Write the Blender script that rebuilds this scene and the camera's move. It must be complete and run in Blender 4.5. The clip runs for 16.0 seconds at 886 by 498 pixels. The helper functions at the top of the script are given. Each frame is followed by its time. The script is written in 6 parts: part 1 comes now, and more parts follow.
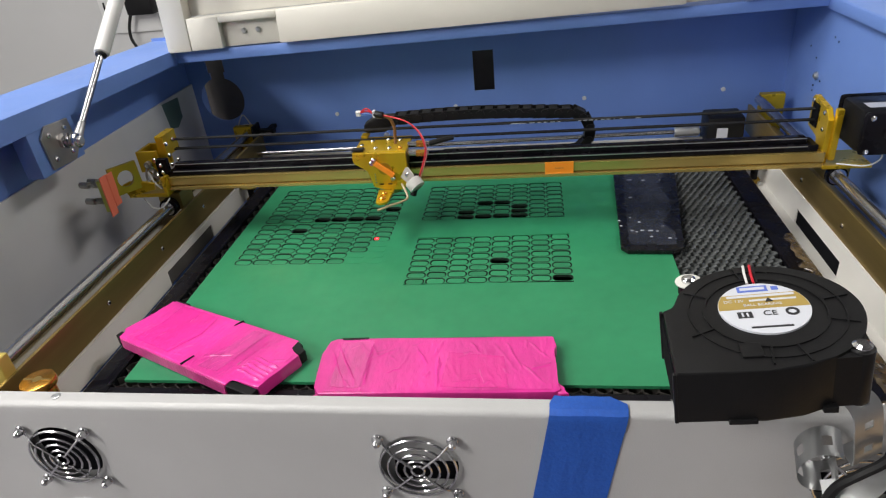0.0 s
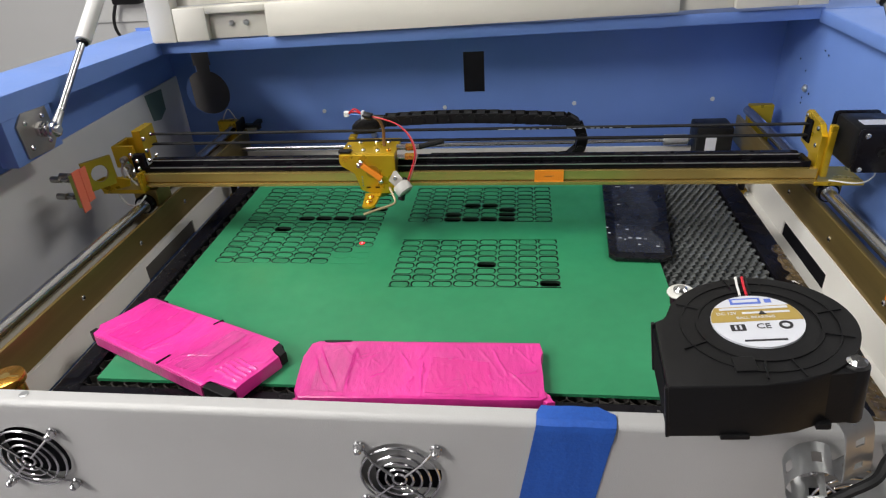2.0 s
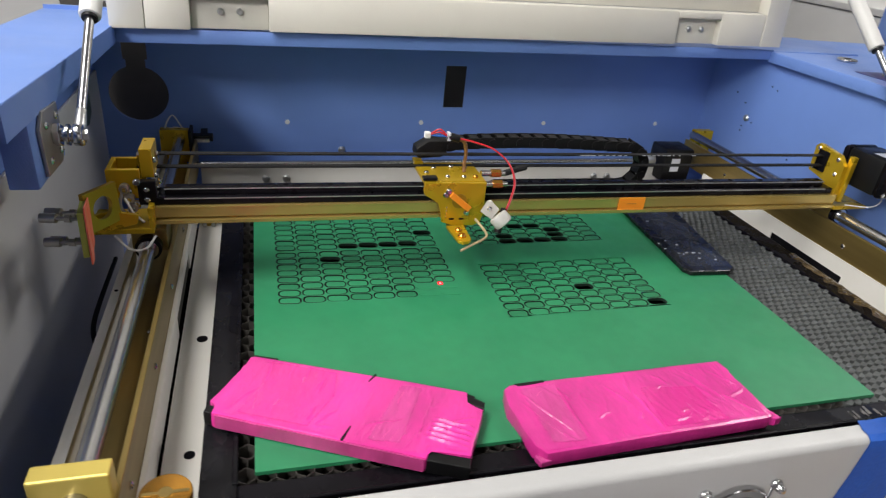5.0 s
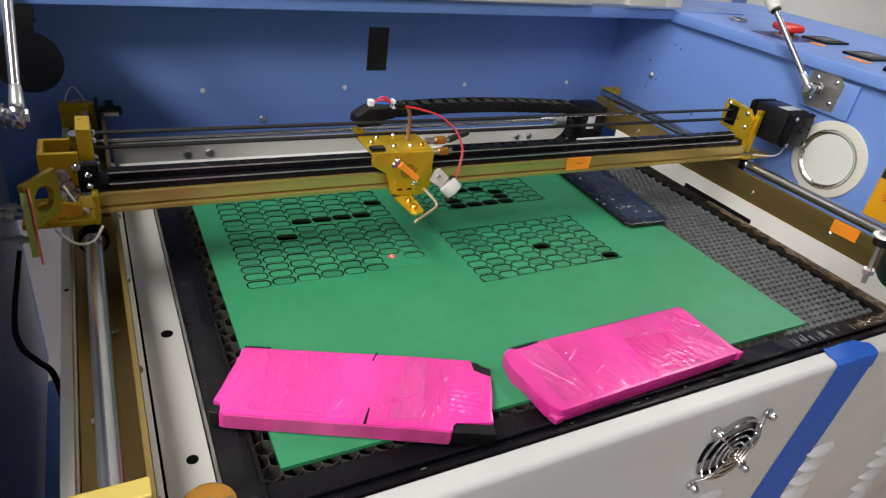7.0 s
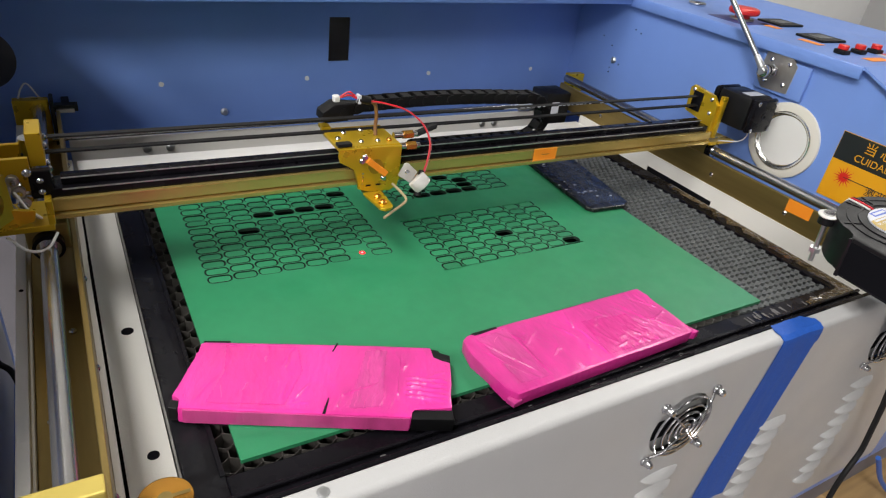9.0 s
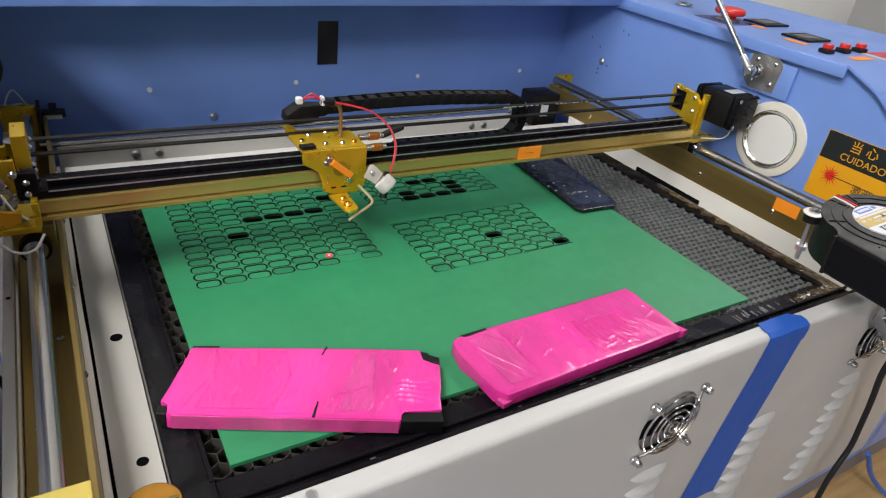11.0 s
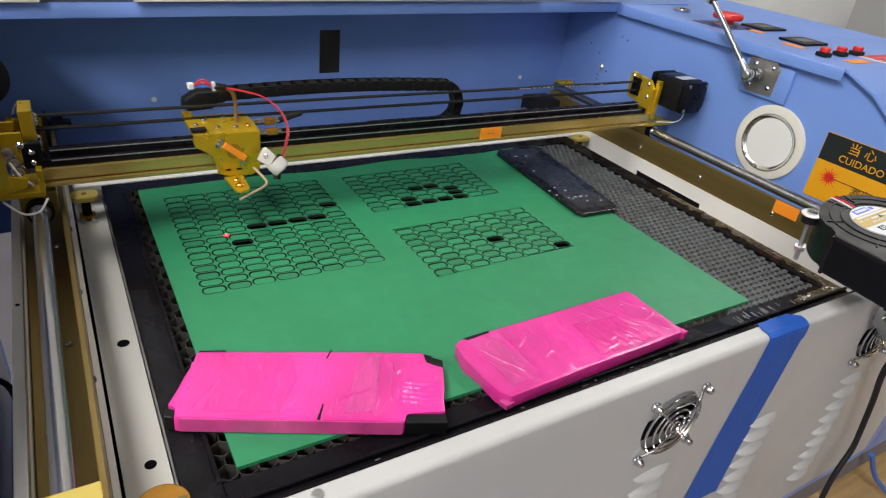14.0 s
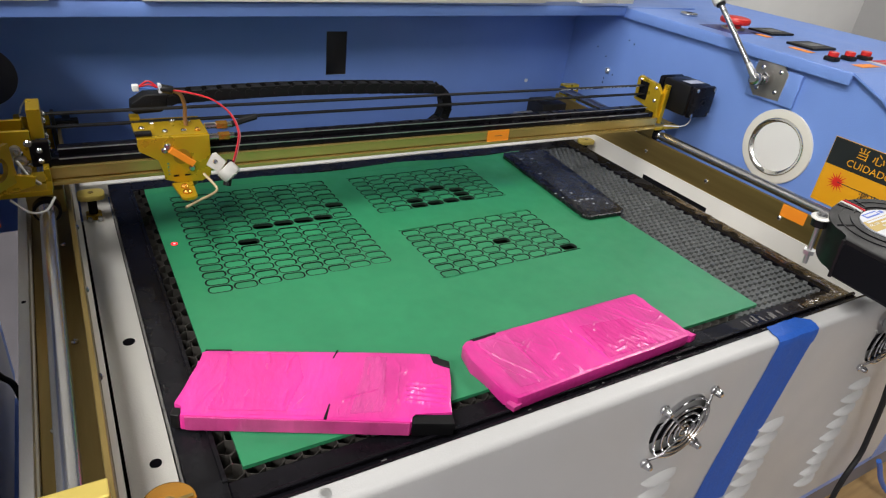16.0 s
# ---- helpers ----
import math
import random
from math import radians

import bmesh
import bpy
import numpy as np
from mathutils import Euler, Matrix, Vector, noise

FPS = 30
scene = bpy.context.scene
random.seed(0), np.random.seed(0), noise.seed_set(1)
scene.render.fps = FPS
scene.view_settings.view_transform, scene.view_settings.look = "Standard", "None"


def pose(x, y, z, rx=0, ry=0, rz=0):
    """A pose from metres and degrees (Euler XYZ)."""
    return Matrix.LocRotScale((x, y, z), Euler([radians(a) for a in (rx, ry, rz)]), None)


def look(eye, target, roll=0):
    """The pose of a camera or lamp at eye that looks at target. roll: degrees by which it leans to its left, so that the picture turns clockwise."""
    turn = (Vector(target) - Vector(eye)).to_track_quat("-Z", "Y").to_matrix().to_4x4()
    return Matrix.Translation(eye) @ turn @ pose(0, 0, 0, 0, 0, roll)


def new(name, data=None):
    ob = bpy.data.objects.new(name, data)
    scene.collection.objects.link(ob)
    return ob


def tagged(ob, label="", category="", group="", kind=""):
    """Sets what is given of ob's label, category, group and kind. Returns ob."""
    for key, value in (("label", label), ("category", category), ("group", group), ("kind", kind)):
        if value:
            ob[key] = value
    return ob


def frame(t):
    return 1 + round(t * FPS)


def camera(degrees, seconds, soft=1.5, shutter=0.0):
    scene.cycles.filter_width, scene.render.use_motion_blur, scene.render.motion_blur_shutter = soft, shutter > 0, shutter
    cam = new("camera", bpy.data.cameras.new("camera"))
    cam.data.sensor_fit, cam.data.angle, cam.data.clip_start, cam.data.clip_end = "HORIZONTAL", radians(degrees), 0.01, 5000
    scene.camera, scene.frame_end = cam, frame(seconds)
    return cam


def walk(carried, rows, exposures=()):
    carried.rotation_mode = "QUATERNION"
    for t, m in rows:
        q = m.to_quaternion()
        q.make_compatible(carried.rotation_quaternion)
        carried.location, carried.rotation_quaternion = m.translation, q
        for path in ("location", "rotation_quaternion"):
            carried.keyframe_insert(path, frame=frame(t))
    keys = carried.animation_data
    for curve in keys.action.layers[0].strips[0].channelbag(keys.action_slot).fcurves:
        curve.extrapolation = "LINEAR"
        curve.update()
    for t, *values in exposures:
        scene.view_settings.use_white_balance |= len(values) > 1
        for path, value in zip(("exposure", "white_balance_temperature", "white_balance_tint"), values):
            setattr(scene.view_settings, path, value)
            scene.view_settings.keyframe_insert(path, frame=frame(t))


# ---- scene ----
cam = camera(69.7, 16.0, soft=1.2, shutter=0.5)
PATH = [
    (0, (0.107, -0.292, 0.349), (-0.187, 1.418, -0.646), -6.0),
    (0.5, (0.103, -0.289, 0.347), (-0.181, 1.424, -0.646), -5.3),
    (1, (0.102, -0.287, 0.346), (-0.163, 1.429, -0.647), -4.6),
    (1.5, (0.102, -0.286, 0.344), (-0.147, 1.433, -0.648), -4.0),
    (2, (0.102, -0.283, 0.345), (-0.139, 1.436, -0.65), -3.6),
    (2.5, (0.101, -0.281, 0.342), (-0.129, 1.438, -0.655), -3.1),
    (3, (0.091, -0.28, 0.341), (-0.1, 1.445, -0.654), -2.2),
    (3.5, (0.076, -0.277, 0.338), (-0.042, 1.46, -0.647), -1.0),
    (4, (0.016, -0.263, 0.338), (0.069, 1.486, -0.63), 1.2),
    (4.2, (-0.051, -0.253, 0.334), (0.109, 1.503, -0.609), 2.6),
    (6.3, (-0.312, -0.159, 0.313), (0.535, 1.366, -0.665), 8.0),
    (6.5, (-0.314, -0.161, 0.313), (0.548, 1.352, -0.672), 8.2),
    (7, (-0.319, -0.167, 0.312), (0.574, 1.322, -0.681), 8.7),
    (7.5, (-0.315, -0.171, 0.312), (0.596, 1.297, -0.696), 9.0),
    (8, (-0.315, -0.171, 0.314), (0.61, 1.282, -0.701), 8.9),
    (8.5, (-0.313, -0.176, 0.317), (0.623, 1.27, -0.699), 8.6),
    (9, (-0.307, -0.178, 0.318), (0.638, 1.261, -0.7), 8.3),
    (11.5, (-0.303, -0.184, 0.319), (0.662, 1.25, -0.687), 7.8),
    (12, (-0.301, -0.187, 0.319), (0.666, 1.248, -0.685), 7.6),
    (12.5, (-0.299, -0.187, 0.319), (0.666, 1.251, -0.682), 7.4),
    (13, (-0.304, -0.186, 0.32), (0.654, 1.259, -0.677), 7.2),
    (13.5, (-0.309, -0.185, 0.321), (0.649, 1.263, -0.672), 7.2),
    (14, (-0.307, -0.187, 0.32), (0.652, 1.262, -0.671), 7.2),
    (14.5, (-0.304, -0.187, 0.318), (0.656, 1.262, -0.671), 7.3),
    (15, (-0.308, -0.186, 0.319), (0.655, 1.263, -0.667), 7.5),
    (15.5, (-0.31, -0.186, 0.318), (0.652, 1.267, -0.663), 7.6),
    (16, (-0.31, -0.185, 0.316), (0.645, 1.274, -0.664), 7.5),
]
walk(cam, [(t, look(eye, target, roll)) for t, eye, target, roll in PATH])

# ---------------------------------------------------------------- light
world = bpy.data.worlds.new("room_light")
scene.world = world
world.use_nodes = True
wb = world.node_tree.nodes["Background"]
wb.inputs[0].default_value, wb.inputs[1].default_value = (0.86, 0.90, 1.0, 1), 0.03
scene.view_settings.exposure = 0.04


def area(name, x, y, z, sx, sy, power, color=(1, 0.97, 0.92)):
    d = bpy.data.lights.new(name, "AREA")
    d.shape, d.size, d.size_y, d.energy, d.color = "RECTANGLE", sx, sy, power, color
    ob = new(name, d)
    ob.matrix_world = pose(x, y, z)
    return ob


# no lamp is in view: places and powers are chosen by brightness
area("assumed_lamp", -1.00, 0.05, 1.75, 0.60, 1.2, 38)
# added to brighten the side panel and the wall beyond
area("assumed_lamp", 1.70, 0.60, 1.75, 0.35, 1.2, 27)
area("assumed_lamp", -1.85, -1.6, 1.75, 0.60, 1.2, 84)
# added weak fill from the front right
area("assumed_lamp", 1.0, -1.6, 1.75, 0.35, 1.2, 4)


# ---------------------------------------------------------------- materials
def material(name, color, rough=0.5, metal=0.0, grain=0.0, scale=60.0, bump=0.0, bump_scale=300.0, stain=0.0, stain_scale=7.0,
             coat=0.0, stretch=(1, 1, 1), vary=0.0, emit=0.0, alpha=1.0, rough_var=0.0, spec=0.5):
    m = bpy.data.materials.new(name)
    m.use_nodes = True
    nt = m.node_tree
    b = nt.nodes["Principled BSDF"]
    b.inputs["Roughness"].default_value, b.inputs["Metallic"].default_value = rough, metal
    b.inputs["Coat Weight"].default_value = coat
    b.inputs["Specular IOR Level"].default_value = spec
    b.inputs["Coat Roughness"].default_value = 0.15
    c = (*color, 1)
    b.inputs["Base Color"].default_value = c
    tc = nt.nodes.new("ShaderNodeTexCoord")
    mp = nt.nodes.new("ShaderNodeMapping")
    mp.inputs["Scale"].default_value = stretch
    nt.links.new(tc.outputs["Object"], mp.inputs["Vector"])

    def tex(s, detail=4):
        n = nt.nodes.new("ShaderNodeTexNoise")
        n.inputs["Scale"].default_value, n.inputs["Detail"].default_value = s, detail
        nt.links.new(mp.outputs[0], n.inputs["Vector"])
        return n

    def mixed(fac, a, amount):
        x = nt.nodes.new("ShaderNodeMix")
        x.data_type, x.blend_type = "RGBA", "MULTIPLY"
        r = nt.nodes.new("ShaderNodeMapRange")
        r.inputs[1].default_value, r.inputs[2].default_value = 0.3, 0.7
        r.inputs[3].default_value, r.inputs[4].default_value = 1 - amount, 1 + amount * 0.6
        nt.links.new(fac, r.inputs[0])
        x.inputs[0].default_value = 1.0
        if isinstance(a, tuple):
            x.inputs[6].default_value = a
        else:
            nt.links.new(a, x.inputs[6])
        nt.links.new(r.outputs[0], x.inputs[7])
        return x.outputs[2]

    col = c
    if grain:
        col = mixed(tex(scale).outputs[0], col, grain)
    if stain:
        col = mixed(tex(stain_scale, 6).outputs[0], col, stain)
    if vary:
        oi = nt.nodes.new("ShaderNodeObjectInfo")
        col = mixed(oi.outputs["Random"], col, vary)
    if col is not c:
        nt.links.new(col, b.inputs["Base Color"])
    if rough_var:
        r = nt.nodes.new("ShaderNodeMapRange")
        r.inputs[1].default_value, r.inputs[2].default_value = 0.3, 0.7
        r.inputs[3].default_value, r.inputs[4].default_value = max(0.02, rough - rough_var), min(1, rough + rough_var)
        nt.links.new(tex(stain_scale * 3, 5).outputs[0], r.inputs[0])
        nt.links.new(r.outputs[0], b.inputs["Roughness"])
    if bump:
        n = tex(bump_scale, 3)
        k = nt.nodes.new("ShaderNodeBump")
        k.inputs["Strength"].default_value, k.inputs["Distance"].default_value = bump, 0.001
        nt.links.new(n.outputs[0], k.inputs["Height"])
        nt.links.new(k.outputs[0], b.inputs["Normal"])
    if emit:
        b.inputs["Emission Color"].default_value, b.inputs["Emission Strength"].default_value = c, emit
    if alpha < 1:
        b.inputs["Alpha"].default_value = alpha
    return m


BLUE = material("blue_powder_coat", (0.168, 0.290, 0.690), 0.38, bump=0.25, bump_scale=900, stain=0.10, stain_scale=5, rough_var=0.08)
# white coat darkened for the front panel, which the lamps overlight
DIMMED_WHITE = material("dimmed_white_coat", (0.455, 0.455, 0.46), 0.38, bump=0.2, bump_scale=900, stain=0.07, stain_scale=7, rough_var=0.08)
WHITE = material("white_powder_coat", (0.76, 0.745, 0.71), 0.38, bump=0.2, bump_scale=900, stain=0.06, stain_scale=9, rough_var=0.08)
CREAM = material("cream_lid_paint", (0.68, 0.66, 0.60), 0.4, bump=0.2, bump_scale=800, stain=0.06, stain_scale=8)
GREY_PANEL = material("grey_galvanised_panel", (0.64, 0.64, 0.65), 0.5, 0.0, stain=0.12, stain_scale=6)
GOLD = material("gold_anodised", (0.62, 0.46, 0.15), 0.26, 0.70, grain=0.05, scale=30, stretch=(0.2, 4, 4), stain=0.06, stain_scale=5)
YELLOW = material("yellow_anodised_plate", (0.62, 0.405, 0.018), 0.30, 0.60, stain=0.06, stain_scale=22, rough_var=0.05)
BRONZE = material("bronze_anodised_rail", (0.32, 0.23, 0.08), 0.36, 0.75, grain=0.12, scale=30, stretch=(4, 0.3, 4), stain=0.18, stain_scale=9)
BRASS = material("brass", (0.70, 0.34, 0.06), 0.25, 0.9, stain=0.2, stain_scale=40)
STEEL = material("polished_steel", (0.62, 0.62, 0.64), 0.16, 1.0, grain=0.08, scale=60)
CHROME = material("soft_chrome", (0.80, 0.79, 0.75), 0.14, 0.95)
DULL_STEEL = material("galvanised_steel", (0.55, 0.56, 0.57), 0.38, 0.9, stain=0.15, stain_scale=50)
BLACK = material("black_plastic", (0.006, 0.006, 0.007), 0.45, bump=0.08, bump_scale=900, stain=0.25, stain_scale=20, spec=0.28, rough_var=0.1)
BLACK_METAL = material("black_painted_metal", (0.007, 0.0065, 0.009), 0.26, stain=0.4, stain_scale=14, rough_var=0.12, spec=0.13)
ROD = material("ground_steel_rod", (0.46, 0.46, 0.48), 0.25, 0.95, grain=0.08, scale=40)
RUBBER = material("black_rubber", (0.010, 0.010, 0.011), 0.6, spec=0.3)
# near-black laid over holes and openings in place of their shade
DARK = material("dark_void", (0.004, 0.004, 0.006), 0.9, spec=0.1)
# uneven dark grey standing in for the dimness behind openings
OPENING_SHADE = material("opening_shade", (0.085, 0.078, 0.074), 0.9, stain=0.4, stain_scale=9)
GREEN = material("green_acrylic_sheet", (0.026, 0.228, 0.100), 0.42, stain=0.10, stain_scale=11, grain=0.05, scale=90, rough_var=0.1)
GREEN_PIECE = material("green_cut_piece", (0.025, 0.220, 0.096), 0.42, stain=0.12, stain_scale=14, vary=0.16, rough_var=0.1)
BURNT = material("burnt_cut_edge", (0.008, 0.022, 0.014), 0.6)
COMB = material("grey_honeycomb", (0.098, 0.105, 0.107), 0.5, 0.0, stain=0.3, stain_scale=10, grain=0.2, scale=160)
COMB_SOOTY = material("sooty_honeycomb", (0.10, 0.092, 0.085), 0.42, 0.4, stain=0.4, stain_scale=14)
# uneven near-black that paints the shade below bed and sheet
TRAY_SHADE = material("tray_shade", (0.010, 0.009, 0.008), 0.7, stain=0.4, stain_scale=18, spec=0.2)
NICKEL = material("dark_nickel_plate", (0.42, 0.40, 0.37), 0.38, 0.85, stain=0.25, stain_scale=30)
PALE_YELLOW = material("pale_yellow_anodised", (0.60, 0.47, 0.115), 0.36, 0.35, stain=0.08, stain_scale=18)
DARK_YELLOW = material("dull_yellow_plate", (0.42, 0.27, 0.025), 0.34, 0.65, stain=0.2, stain_scale=30)
ORANGE = material("orange_sticker", (0.88, 0.27, 0.015), 0.5, stain=0.06)
CORAL = material("coral_acrylic", (0.85, 0.20, 0.13), 0.35)
LIME = material("yellow_green_acrylic", (0.45, 0.52, 0.10), 0.35)
PINK = material("pink_film", (0.70, 0.036, 0.305), 0.28, stain=0.30, stain_scale=9, grain=0.06, scale=70, bump=0.5, bump_scale=160, coat=0.35, stretch=(2.0, 0.8, 1))
PINK_DEEP = material("doubled_pink_film", (0.71, 0.028, 0.29), 0.24, stain=0.24, stain_scale=10, bump=0.5, bump_scale=160, coat=0.5, stretch=(2.0, 0.8, 1))
PINK_THIN = material("thin_pink_film", (0.62, 0.052, 0.29), 0.24, stain=0.26, stain_scale=14, grain=0.08, scale=80, bump=0.5, bump_scale=160, coat=0.5, stretch=(2.4, 0.7, 1))
PINK_EDGE = material("grey_pink_film", (0.50, 0.055, 0.23), 0.3, stain=0.3, stain_scale=14, bump=1.0, bump_scale=70, stretch=(2.8, 0.7, 1))
AMBER = material("amber_resin_stain", (0.105, 0.075, 0.042), 0.18, stain=0.7, stain_scale=35, grain=0.4, scale=120, coat=0.5, bump=1.0, bump_scale=110)
BLUETAPE = material("blue_masking_tape", (0.012, 0.085, 0.42), 0.62, bump=0.5, bump_scale=420, grain=0.08, scale=300, stain=0.08)
RED = material("red_plastic", (0.62, 0.02, 0.015), 0.35)
REDWIRE = material("red_wire", (0.55, 0.015, 0.03), 0.4)
# pinkish copy of the wire red, painting its highlight
RED_HIGHLIGHT = material("red_wire_highlight", (0.55, 0.16, 0.18), 0.4)
BLUEWIRE = material("blue_wire", (0.02, 0.11, 0.45), 0.4)
BROWN = material("brown_tube", (0.20, 0.10, 0.035), 0.4)
TAN = material("tan_tube", (0.42, 0.32, 0.19), 0.35)
WHITEPLASTIC = material("white_plastic", (0.72, 0.72, 0.71), 0.4, stain=0.05)
POINTER_WHITE = material("worn_white_plastic", (0.55, 0.54, 0.52), 0.42, stain=0.2, stain_scale=60)
LABEL = material("white_label", (0.58, 0.60, 0.66), 0.4, stain=0.04)
LABEL_GOLD = material("gold_label_band", (0.42, 0.30, 0.08), 0.4, 0.2)
LABEL_BLUE = material("blue_print", (0.10, 0.16, 0.55), 0.5)
PRINT = material("black_print", (0.02, 0.02, 0.025), 0.5)
SIGN_BLACK = material("sign_black", (0.015, 0.018, 0.02), 0.4)
SIGN_YELLOW = material("sign_yellow", (0.72, 0.34, 0.01), 0.4)
ALU = material("brushed_aluminium", (0.78, 0.77, 0.73), 0.36, 0.25, grain=0.08, scale=30)
WRAP = material("black_plastic_wrap", (0.008, 0.008, 0.010), 0.26, bump=1.0, bump_scale=80, stain=0.3, stain_scale=30, rough_var=0.12, spec=0.4)
CLEAR_FILM = material("bluish_clear_film", (0.16, 0.18, 0.24), 0.16, alpha=0.15, stain=0.3, stain_scale=25, coat=0.6, bump=0.6, bump_scale=120)
FAINT_FILM = material("thin_clear_film", (0.16, 0.17, 0.19), 0.12, alpha=0.035, coat=0.4, bump=0.5, bump_scale=120)
STOP_BLUE = material("dark_blue_label", (0.05, 0.06, 0.24), 0.4)
PALE_MARK = material("pale_mark", (0.13, 0.125, 0.125), 0.6)
# darker than the other walls to hold back bounced light
DIM_PAINT = material("low_bounce_grey", (0.22, 0.22, 0.23), 0.8, bump=0.2, bump_scale=120, stain=0.05, stain_scale=1.5)
WALLPAINT = material("wall_paint", (0.60, 0.60, 0.60), 0.8, bump=0.2, bump_scale=120, stain=0.05, stain_scale=1.5)
FLOORMAT = material("floor_grey", (0.16, 0.15, 0.17), 0.6, stain=0.2, stain_scale=3)
# low grey for the unseen ceiling, so it bounces little light
CEILMAT = material("ceiling_grey", (0.24, 0.24, 0.24), 0.8, stain=0.04, stain_scale=2)
WOOD = material("plywood", (0.55, 0.36, 0.17), 0.55, grain=0.2, scale=12, stretch=(1, 8, 1), stain=0.12, stain_scale=4)
GREEN_TAPE = material("grey_green_tape", (0.10, 0.16, 0.15), 0.6)
GLOW = material("red_pointer_spot", (1.0, 0.015, 0.03), 0.5, emit=1.3)
GLOW_CORE = material("white_hot_spot", (1.0, 0.30, 0.30), 0.5, emit=1.5)


# ---------------------------------------------------------------- mesh tools
def part(name, bm, mat, parent=None, label="", smooth=False):
    me = bpy.data.meshes.new(name)
    bm.normal_update()
    bm.to_mesh(me)
    bm.free()
    me.materials.append(mat)
    if smooth:
        me.polygons.foreach_set("use_smooth", [True] * len(me.polygons))
        me.set_sharp_from_angle(angle=radians(35))
    ob = new(name, me)
    if parent is not None:
        ob.parent = parent
    if label:
        ob["label"] = label
    return ob


def empty(name, m=None):
    ob = new(name)
    ob.empty_display_size = 0.02
    if m is not None:
        ob.matrix_world = m
    return ob


def hexa(bm, corners):
    """A box from eight corners: four below, then four above, anticlockwise."""
    v = [bm.verts.new(c) for c in corners]
    for f in ((3, 2, 1, 0), (4, 5, 6, 7), (0, 1, 5, 4), (1, 2, 6, 5), (2, 3, 7, 6), (3, 0, 4, 7)):
        bm.faces.new([v[i] for i in f])
    return v


def box(x0, x1, y0, y1, z0, z1, bevel=0.0, seg=2, bm=None):
    bm = bm or bmesh.new()
    v = hexa(bm, [(x0, y0, z0), (x1, y0, z0), (x1, y1, z0), (x0, y1, z0), (x0, y0, z1), (x1, y0, z1), (x1, y1, z1), (x0, y1, z1)])
    if bevel:
        es = list({e for p in v for e in p.link_edges})
        bmesh.ops.bevel(bm, geom=es, offset=bevel, segments=seg, affect="EDGES", profile=0.5)
    return bm


def cyl(p0, p1, r, seg=20, r2=None, bm=None, bevel=0.0):
    bm = bm or bmesh.new()
    p0, p1 = Vector(p0), Vector(p1)
    d = p1 - p0
    m = Matrix.Translation((p0 + p1) / 2) @ d.to_track_quat("Z", "Y").to_matrix().to_4x4()
    out = bmesh.ops.create_cone(bm, cap_ends=True, segments=seg, radius1=r, radius2=r if r2 is None else r2, depth=d.length, matrix=m)
    if bevel:
        es = list({e for v in out["verts"] for e in v.link_edges if len(e.link_faces) == 2 and any(len(f.verts) > 4 for f in e.link_faces)})
        bmesh.ops.bevel(bm, geom=es, offset=bevel, segments=2, affect="EDGES", profile=0.5)
    return bm


def tube(points, r, seg=8, bm=None, closed=False):
    """A round tube along a line of points."""
    bm = bm or bmesh.new()
    pts = [Vector(p) for p in points]
    n = len(pts)
    rings, up = [], None
    for i, p in enumerate(pts):
        a = pts[(i - 1) % n] if closed or i else pts[i]
        b = pts[(i + 1) % n] if closed or i < n - 1 else pts[i]
        d = (b - a).normalized()
        if up is None:
            up = d.orthogonal().normalized()
        up = (up - d * up.dot(d)).normalized()
        side = d.cross(up)
        rings.append([bm.verts.new(p + r * (math.cos(2 * math.pi * k / seg) * up + math.sin(2 * math.pi * k / seg) * side)) for k in range(seg)])
    for i in range(n if closed else n - 1):
        a, b = rings[i], rings[(i + 1) % n]
        for k in range(seg):
            bm.faces.new((a[k], a[(k + 1) % seg], b[(k + 1) % seg], b[k]))
    if not closed:
        bm.faces.new(rings[0][::-1])
        bm.faces.new(rings[-1])
    return bm


def spline(points, steps=8):
    """Points along a smooth line through the given ones."""
    p = [Vector(q) for q in points]
    p = [2 * p[0] - p[1]] + p + [2 * p[-1] - p[-2]]
    out = []
    for i in range(1, len(p) - 2):
        for s in range(steps):
            t = s / steps
            out.append(0.5 * (2 * p[i] + (p[i + 1] - p[i - 1]) * t + (2 * p[i - 1] - 5 * p[i] + 4 * p[i + 1] - p[i + 2]) * t * t
                              + (3 * p[i] - p[i - 1] - 3 * p[i + 1] + p[i + 2]) * t ** 3))
    out.append(p[-2])
    return out


def prism(outline, z0, z1, bm=None, bevel=0.0, m=None):
    """An upright prism over an outline in x and y; m turns it into place."""
    bm = bm or bmesh.new()
    lo = [bm.verts.new((x, y, z0)) for x, y in outline]
    hi = [bm.verts.new((x, y, z1)) for x, y in outline]
    n = len(outline)
    bot, top = bm.faces.new(lo[::-1]), bm.faces.new(hi)
    for i in range(n):
        bm.faces.new((lo[i], lo[(i + 1) % n], hi[(i + 1) % n], hi[i]))
    vs = lo + hi
    if bevel:
        es = list(set(bot.edges) | set(top.edges))
        r = bmesh.ops.bevel(bm, geom=es, offset=bevel, segments=2, affect="EDGES", profile=0.5)
        vs = list(set(vs) | set(r["verts"]))
    if m is not None:
        bmesh.ops.transform(bm, matrix=m, verts=[v for v in bm.verts if v.is_valid and v in set(vs)])
    return bm


def sheet(outline, thick, m, bevel=0.0):
    """A plate of that outline and thickness, from its own plane into place by m."""
    bm = prism(outline, 0, thick, bevel=bevel)
    bmesh.ops.transform(bm, matrix=m, verts=bm.verts)
    return bm


